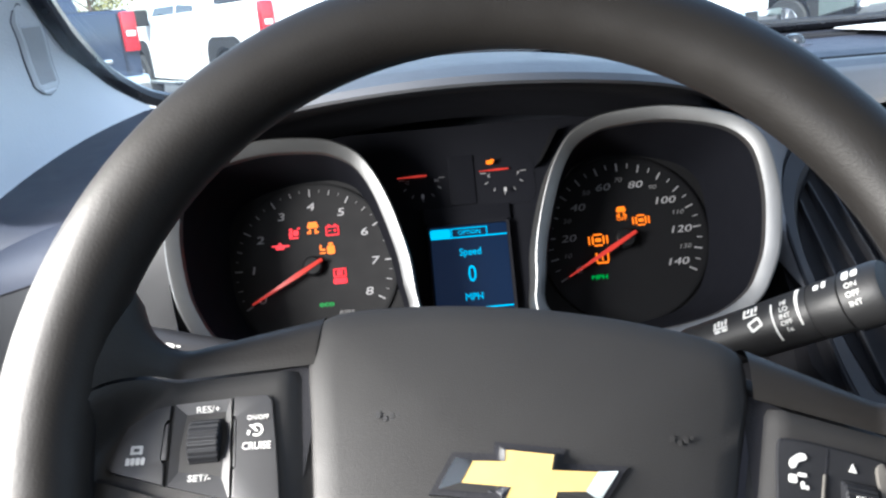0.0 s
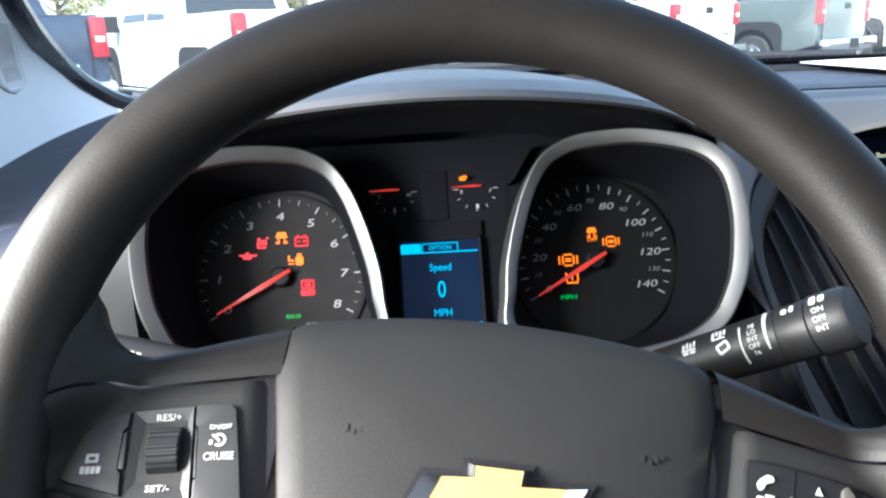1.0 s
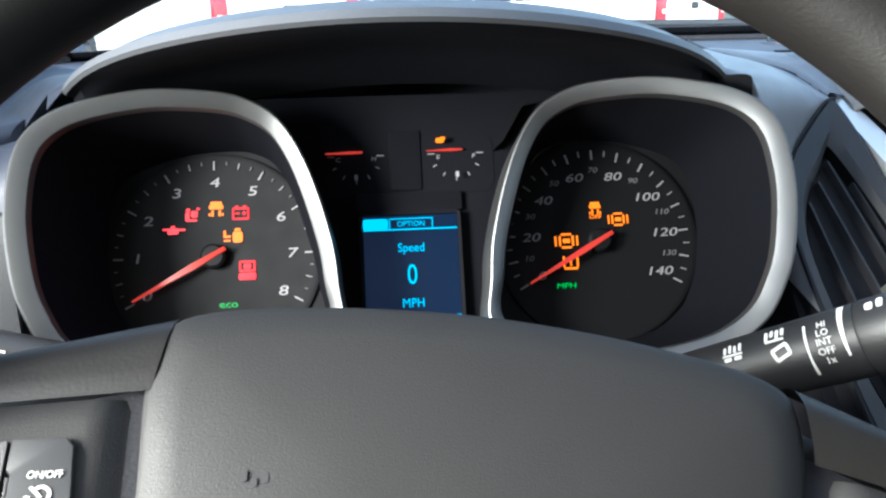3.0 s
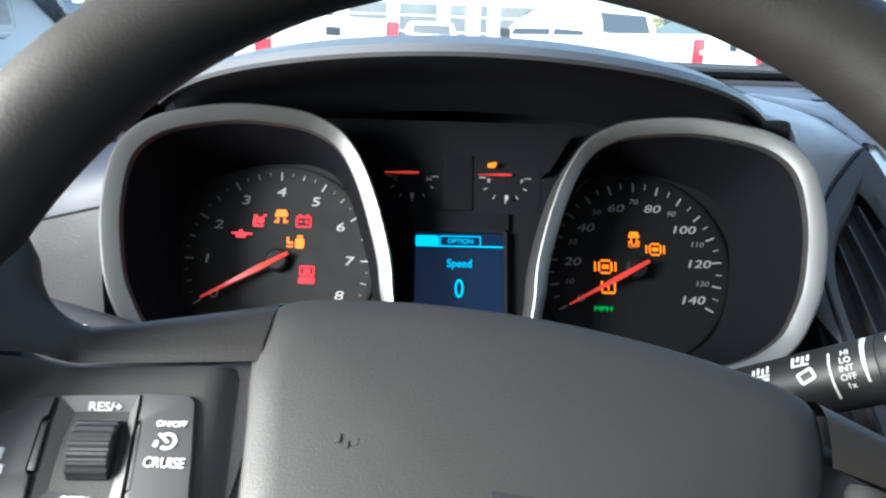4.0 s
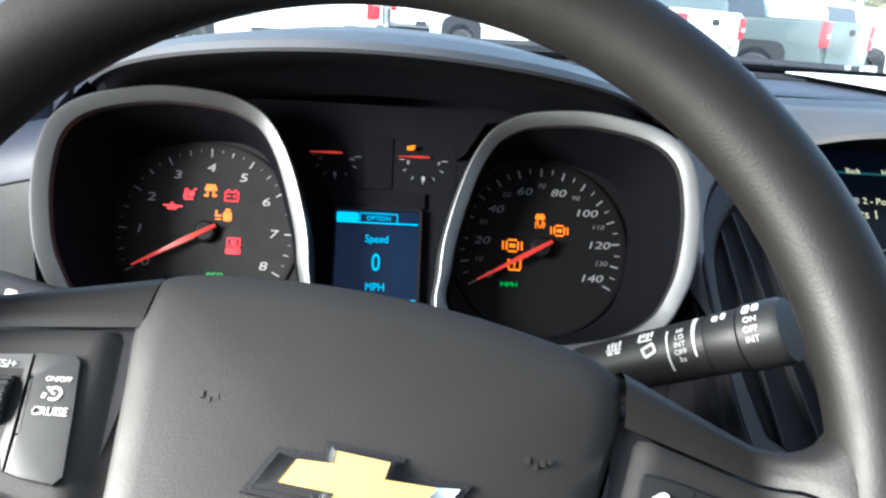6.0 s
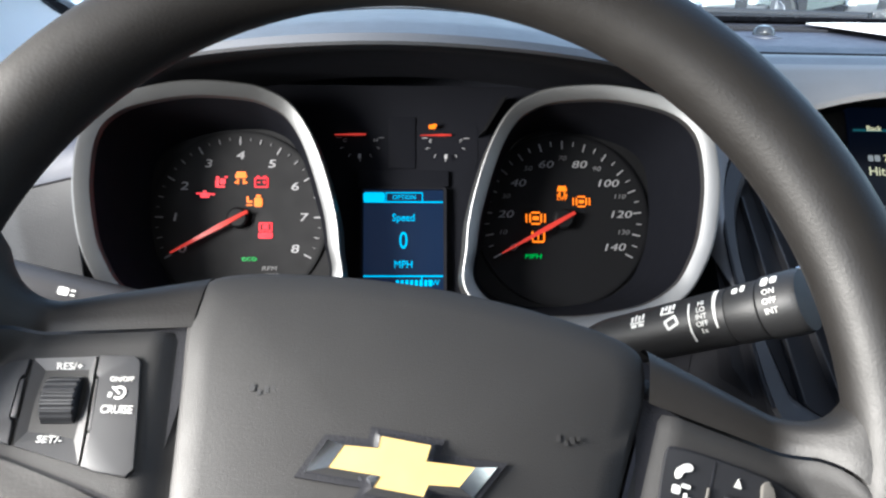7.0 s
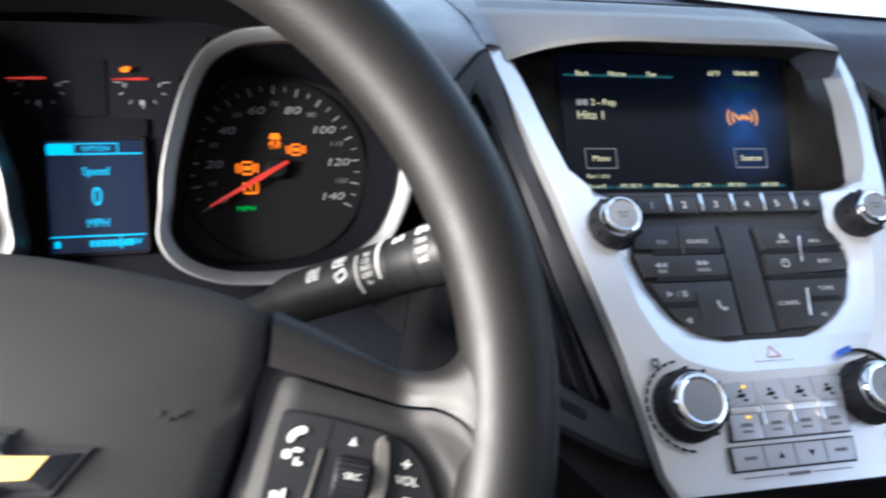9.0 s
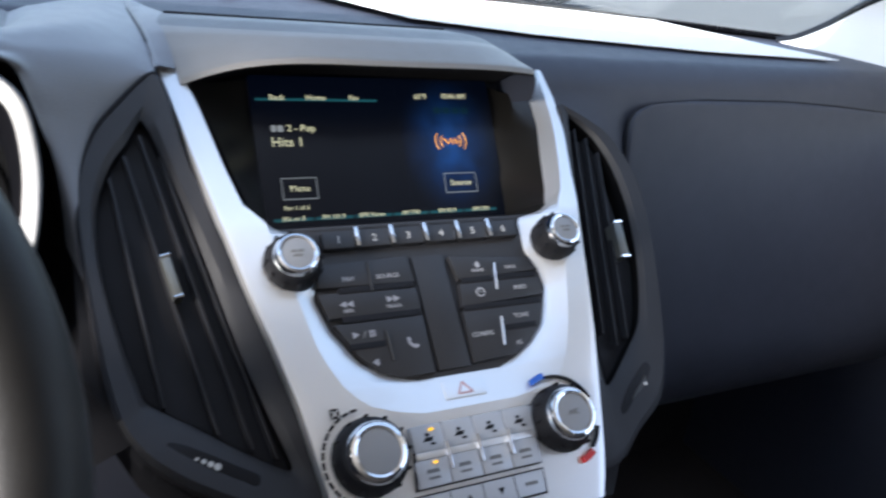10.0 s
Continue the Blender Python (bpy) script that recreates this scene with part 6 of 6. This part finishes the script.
part("dome", lathe([(0.0112, -0.001), (0.011, 0.002), (0.0095, 0.0068), (0.006, 0.0102), (0, 0.0113)], 24), LENSGLASS, ball)
part("collar", lathe([(0.019, -0.002), (0.018, 0.0005), (0.0116, 0.0015)], 24), DASH, ball)
paper = thing("paper_sheet", pose(0.7, 0.76, dash_z(0.76) + 0.005, 4.2, 0, 0), "white paper sheet lying on the dash top", "paper")
outline = [(0.405, 0.888), (0.45, 0.82), (0.495, 0.745), (0.61, 0.700), (0.80, 0.664), (0.995, 0.655), (0.905, 0.80), (0.875, 0.862), (0.70, 0.893), (0.55, 0.90), (0.44, 0.895)]
part("sheet", slab([(x - 0.7, (y - 0.76) * 1.006) for x, y in outline], 0, 0.0008), PAPER, paper)
part("print", bars([(0.16, 0.092, 0.05, 0.002), (0.12, 0.098, 0.03, 0.002)], (0, 0, 0.0008)), FAINT, paper, "faint printed lines")

# ---- outside: wiper, ground, parked pickups, trees ----
wiper = thing("wiper", pose(0.1, 0.95, 1.132), "black wiper arm resting below the windscreen", "wiper")
part("arm", tube([(-0.25, 0.06, 0.012), (0.05, 0.045, 0.022), (0.35, 0.03, 0.018)], 0.008, 8), BLACK, wiper)
part("blade", tube([(-0.3, 0.04, 0.022), (0.1, 0.02, 0.030), (0.4, 0.0, 0.026)], 0.005, 8), BLACK, wiper)
cowl = thing("cowl", pose(0.39, 1.0, 1.108), "dark plastic cowl below the windscreen", "cowl", kind="structure")
part("cowl_panel", sheet(lambda s, t: (-0.75 + 1.5 * s, -0.03 + 0.16 * t - 0.25 * (2 * s - 1) ** 2, 0.028 - 0.035 * t), 20, 6, thick=0.01), BLACK, cowl)

ASPHALT = surface("asphalt", (0.075, 0.073, 0.07), 0.9, grain=0.8, grain_scale=60, vary=0.25, vary_scale=0.7)
ground = thing("ground", pose(0, 0, 0), "pale worn asphalt of a parking lot", "ground", kind="structure", car=False)
part("asphalt", sheet(lambda s, t: (-900 + 1800 * s, -900 + 1800 * t, 0), 8, 8), ASPHALT, ground)

TYRE_M = surface("tyre_rubber", (0.02, 0.02, 0.02), 0.8, grain=0.4, grain_scale=80)
ALLOY = surface("alloy", (0.6, 0.6, 0.62), 0.3, metal=0.9)
TAIL = surface("tail_lens", (0.36, 0.012, 0.02), 0.15, coat=0.5, vary=0.2, vary_scale=8)
TAILW = surface("tail_lens_clear", (0.75, 0.6, 0.6), 0.15)
DARKGLASS = surface("tinted_glass", (0.03, 0.035, 0.04), 0.05)
UNDER = surface("underbody_black", (0.008, 0.008, 0.008), 0.85)


def pickup(name, paint, at, heading, label, lights=1.0):
    """A crew-cab pickup; the origin lies on the ground under its rear left corner, x to its right, y to its front."""
    p = thing(name, pose(at[0], at[1], 0, 0, 0, heading), label, "pickup truck", "parked pickups", car=False)
    wd = 1.98
    def arc(cy, r, n=9):
        return [(cy + r * math.cos(math.pi * k / n), 0.45 + 1.06 * r * math.sin(math.pi * k / n)) for k in range(n + 1)]
    prof = [(0.05, 0.62)] + arc(1.22, 0.50)[::-1] + arc(4.85, 0.50)[::-1] + [(5.75, 0.45), (5.80, 0.75), (5.72, 1.08), (5.5, 1.2), (4.35, 1.27), (4.1, 1.28), (2.02, 1.32), (2.0, 1.42), (0.06, 1.43), (0.02, 1.38)]
    b = bmesh.new()
    lo = [b.verts.new((0.02, y, z)) for y, z in prof]
    hi = [b.verts.new((wd - 0.02, y, z)) for y, z in prof]
    b.faces.new(lo)
    b.faces.new(hi[::-1])
    for i in range(len(prof)):
        j = (i + 1) % len(prof)
        b.faces.new((lo[i], hi[i], hi[j], lo[j]))
    bmesh.ops.bevel(b, geom=[e for e in b.edges if abs(e.verts[0].co.x - e.verts[1].co.x) < 0.01 and min(e.verts[0].co.z, e.verts[1].co.z) > 1.0], offset=0.05, segments=3, affect="EDGES")
    part("body", b, paint, p)
    part("bed_floor", box(wd / 2, 1.02, 1.425, 1.55, 1.75, 0.03), UNDER, p, "dark open bed")
    cab = rings([[(0.06, 2.02, 1.30), (wd - 0.06, 2.02, 1.30), (wd - 0.06, 4.42, 1.26), (0.06, 4.42, 1.26)], [(0.14, 2.08, 1.62), (wd - 0.14, 2.08, 1.62), (wd - 0.14, 3.95, 1.62), (0.14, 3.95, 1.62)], [(0.22, 2.2, 1.84), (wd - 0.22, 2.2, 1.84), (wd - 0.22, 3.5, 1.84), (0.22, 3.5, 1.84)], [(0.32, 2.35, 1.89), (wd - 0.32, 2.35, 1.89), (wd - 0.32, 3.35, 1.89), (0.32, 3.35, 1.89)]], True, False, True)
    part("cab", cab, paint, p)
    for y0, y1 in ((2.28, 2.98), (3.06, 3.86)):
        for sx in (0, 1):
            x0, x1 = (0.075, 0.205) if sx == 0 else (wd - 0.075, wd - 0.205)
            part("side_window", rings([[(x0, y0, 1.38), (x0, y1 + (0.18 if y1 > 3.5 else 0), 1.38), (x1, y1 - 0.1 if y1 > 3.5 else y1, 1.78), (x1, y0 + 0.04, 1.78)], [(x0 + (0.02 if sx == 0 else -0.02), y0, 1.38), (x0 + (0.02 if sx == 0 else -0.02), y1, 1.38), (x1 + (0.02 if sx == 0 else -0.02), y1 - 0.15, 1.78), (x1 + (0.02 if sx == 0 else -0.02), y0 + 0.04, 1.78)]], True, True, True), DARKGLASS, p)
    part("rear_window", rings([[(0.3, 2.02, 1.45), (wd - 0.3, 2.02, 1.45), (wd - 0.34, 2.13, 1.78), (0.34, 2.13, 1.78)], [(0.3, 2.06, 1.45), (wd - 0.3, 2.06, 1.45), (wd - 0.34, 2.17, 1.78), (0.34, 2.17, 1.78)]], True, True, True), DARKGLASS, p)
    gate = part("tailgate", box(wd / 2, 0.005, 1.06, wd - 0.42, 0.05, 0.68, 0.02), paint, p)
    part("gate_handle", box(wd / 2, -0.025, 1.26, 0.20, 0.03, 0.10, 0.01), UNDER, gate, "dark tailgate handle")
    part("gate_badge", box(wd - 0.45, -0.022, 0.88, 0.20, 0.008, 0.05, 0.002), CHROME, gate, "plain bright badge")
    for sx in (0.0, 1.0):
        cx = 0.09 if sx == 0 else wd - 0.09
        tl = part("tail_light", box(cx, 0.03, 1.19, 0.17, 0.12, 0.44 * lights, 0.03), TAIL, p, "red tail light")
        part("clear_band", box(cx, -0.032, 1.17, 0.10, 0.01, 0.06, 0.004), TAILW, tl, "pale reversing light")
    bp = part("bumper", box(wd / 2, -0.10, 0.60, wd - 0.04, 0.22, 0.24, 0.05), CHROME, p, "chrome rear bumper")
    part("plate_recess", box(wd / 2, -0.212, 0.62, 0.36, 0.01, 0.17, 0.004), UNDER, bp)
    part("underbody", box(wd / 2, 2.9, 0.48, wd - 0.34, 5.3, 0.32, 0.03), UNDER, p)
    part("running_board", box(0.0, 3.05, 0.40, 0.16, 2.3, 0.06, 0.02), CHROME, p, "bright running board")
    for cy in (1.22, 4.85):
        for sx in (0, 1):
            mx = Matrix.Translation((0.02 if sx == 0 else wd - 0.02, cy, 0.40)) @ pose(0, 0, 0, 0, -90 if sx == 0 else 90, 0)
            wh = part("wheel", lathe([(0.22, -0.2), (0.37, -0.2), (0.395, -0.16), (0.395, -0.02), (0.37, 0.02), (0.24, 0.025), (0.23, 0.0)], 30, mx), TYRE_M, p, "black tyre")
            part("wheel_rim", lathe([(0.235, 0.015), (0.225, 0.02), (0.21, -0.03), (0.08, -0.015), (0.06, 0.01), (0, 0.012)], 30, mx), ALLOY, wh, "alloy wheel rim")
            for k in range(6):
                sp = box(0.14, 0, 0.0, 0.16, 0.05, 0.03, 0.008)
                bmesh.ops.transform(sp, matrix=mx @ pose(0, 0, 0, 0, 0, 60 * k), verts=sp.verts)
                part("spoke", sp, ALLOY, wh)
            lin = rings([[(0.01 if sx == 0 else wd - 0.01, cy + 0.5 * math.cos(math.pi * k / 10), 0.42 + 0.5 * math.sin(math.pi * k / 10)) for k in range(11)], [(0.03 if sx == 0 else wd - 0.03, cy + 0.47 * math.cos(math.pi * k / 10), 0.42 + 0.47 * math.sin(math.pi * k / 10)) for k in range(11)], [(0.3 if sx == 0 else wd - 0.3, cy + 0.47 * math.cos(math.pi * k / 10), 0.42 + 0.47 * math.sin(math.pi * k / 10)) for k in range(11)]], False)
            part("wheel_arch", lin, UNDER, p, "dark wheel arch")
            flare = [(-0.60, 0.45), (-0.58, 0.86), (-0.50, 0.98), (-0.36, 1.03), (0.36, 1.03), (0.50, 0.98), (0.58, 0.86), (0.60, 0.45)] + [(0.47 * math.cos(math.pi * k / 10), 0.42 + 0.49 * math.sin(math.pi * k / 10)) for k in range(11)]
            fl = slab(flare, -0.012, 0.008)
            bmesh.ops.transform(fl, matrix=Matrix.Translation((0.02 if sx == 0 else wd - 0.02, cy, 0)) @ (Matrix(((0, 0, -1, 0), (1, 0, 0, 0), (0, 1, 0, 0), (0, 0, 0, 1))) if sx == 0 else Matrix(((0, 0, 1, 0), (1, 0, 0, 0), (0, 1, 0, 0), (0, 0, 0, 1)))), verts=fl.verts)
            part("arch_trim", fl, UNDER, p, "squared black arch trim")
    part("door_line", box(0.018, 3.02, 0.98, 0.006, 0.012, 0.6), UNDER, p)
    part("door_line", box(0.018, 2.06, 0.98, 0.006, 0.012, 0.6), UNDER, p)
    part("mirror", box(-0.1, 4.0, 1.36, 0.2, 0.1, 0.24, 0.03), UNDER, p)
    return p


WHITE = surface("white_car_paint", (0.80, 0.80, 0.79), 0.25, coat=0.6, vary=0.03)
NAVYPAINT = surface("dark_blue_car_paint", (0.02, 0.03, 0.055), 0.2, coat=0.8, vary=0.1)
GREYGREEN = surface("grey_green_car_paint", (0.12, 0.145, 0.14), 0.3, metal=0.3, coat=0.6)
PEARL = surface("silver_white_car_paint", (0.68, 0.70, 0.72), 0.25, metal=0.2, coat=0.6)
HEAD = 38.0
# rear left corners of the angled row, one bay left empty
pickup("pickup_truck", NAVYPAINT, (-5.05, 7.75), HEAD, "dark blue pickup with its tailgate towards the row")
pickup("pickup_truck", WHITE, (-2.10, 9.05), HEAD, "white crew-cab pickup with red tail lights")
pickup("pickup_truck", WHITE, (3.88, 11.80), HEAD + 2, "white crew-cab pickup beside an empty bay", 0.8)
pickup("pickup_truck", GREYGREEN, (6.85, 13.20), HEAD, "grey green pickup with an alloy wheel showing")
pickup("pickup_truck", WHITE, (9.45, 14.45), HEAD, "white pickup at the end of the row")
pickup("pickup_truck", PEARL, (12.3, 15.8), HEAD, "silver white pickup at the far end of the row")
pickup("pickup_truck", WHITE, (-1.05, 26.0), 6.0, "small white pickup far across the lot")

# a pale workshop building and a white canopy column across the lot
WALLPAINT = surface("pale_wall_paint", (0.62, 0.61, 0.57), 0.8, grain=0.3, grain_scale=20, vary=0.08, vary_scale=0.6)
DARKBAY = surface("dark_bay_door", (0.05, 0.055, 0.06), 0.4, vary=0.3, vary_scale=1.5)
shop = thing("workshop_building", pose(1.6, 44.0, 0), "pale workshop building with dark bay openings", "building", car=False)
part("wall", box(0, 2.5, 2.9, 15.0, 5.0, 5.8, 0.05), WALLPAINT, shop)
part("roof", box(0, 2.4, 5.9, 15.6, 5.8, 0.25, 0.05), PEARL, shop)
for k in range(5):
    bay = part("bay_door", box(-5.6 + 2.8 * k, -0.01, 1.7, 2.1, 0.12, 3.1, 0.02), DARKBAY, shop, "dark bay opening")
    for j in range(3):
        part("door_rail", box(-5.6 + 2.8 * k, -0.09, 0.9 + 0.85 * j, 2.0, 0.03, 0.06), WALLPAINT, bay)
pillar_post = thing("canopy_column", pose(1.12, 26.5, 0), "round white concrete column beside the lot", "column", car=False)
part("shaft", lathe([(0.30, 0), (0.30, 0.5), (0.25, 0.55), (0.25, 5.2), (0.3, 5.3), (0, 5.3)], 24), WALLPAINT, pillar_post)


LEAF = surface("autumn_leaves", (0.19, 0.18, 0.055), 0.7, vary=0.4, vary_scale=0.8)
BARK = surface("bark", (0.12, 0.09, 0.07), 0.9, vary=0.3, vary_scale=3)


def tree(at, height, seed):
    rnd = random.Random(seed)
    t = thing("tree", pose(at[0], at[1], 0), "broad tree with thin yellow-green autumn leaves", "tree", "trees behind the lot", car=False)
    part("trunk", tube([(0, 0, 0), (0.1, 0.05, height * 0.25), (0.0, 0.1, height * 0.6), (0.15, 0, height * 0.9)], lambda s: 0.22 * (1 - 0.85 * s), 8), BARK, t)
    b = bmesh.new()
    for k in range(7):
        a, z0 = rnd.uniform(0, 6.3), height * rnd.uniform(0.25, 0.6)
        r = height * rnd.uniform(0.2, 0.35)
        merge(b, tube([(0, 0, z0), (r * 0.5 * math.cos(a), r * 0.5 * math.sin(a), z0 + r * 0.4), (r * math.cos(a), r * math.sin(a), z0 + r * 0.9)], lambda s: 0.08 * (1 - 0.8 * s), 6))
    part("limbs", b, BARK, t)
    verts, faces = [], []
    clumps = [(Vector((rnd.gauss(0, height * 0.2), rnd.gauss(0, height * 0.2), height * rnd.uniform(0.35, 0.95))), height * rnd.uniform(0.08, 0.16)) for _ in range(26)]
    for c, r in clumps:
        for _ in range(90):
            q = c + Vector((rnd.gauss(0, 1), rnd.gauss(0, 1), rnd.gauss(0, 0.8))) * r * 0.6
            e1 = Vector((rnd.uniform(-1, 1), rnd.uniform(-1, 1), rnd.uniform(-1, 1))).normalized() * 0.14
            e2 = e1.orthogonal().normalized() * 0.10
            k = len(verts)
            verts += [q - e1, q + e2, q + e1, q - e2]
            faces.append((k, k + 1, k + 2, k + 3))
    me = bpy.data.meshes.new("crown")
    me.from_pydata(verts, [], faces)
    me.materials.append(LEAF)
    o = new("crown", me)
    o.parent = t


for k, (a_, d_, h_) in enumerate(((16, 62, 6.5), (20.5, 58, 5.2), (22.5, 60, 6.0), (25, 57, 5.0), (30, 66, 6.5), (38, 60, 6.0), (-8, 70, 7.0), (-24, 66, 7.5), (6, 72, 6.5))):
    tree((d_ * math.sin(radians(a_)), d_ * math.cos(radians(a_))), h_, k)
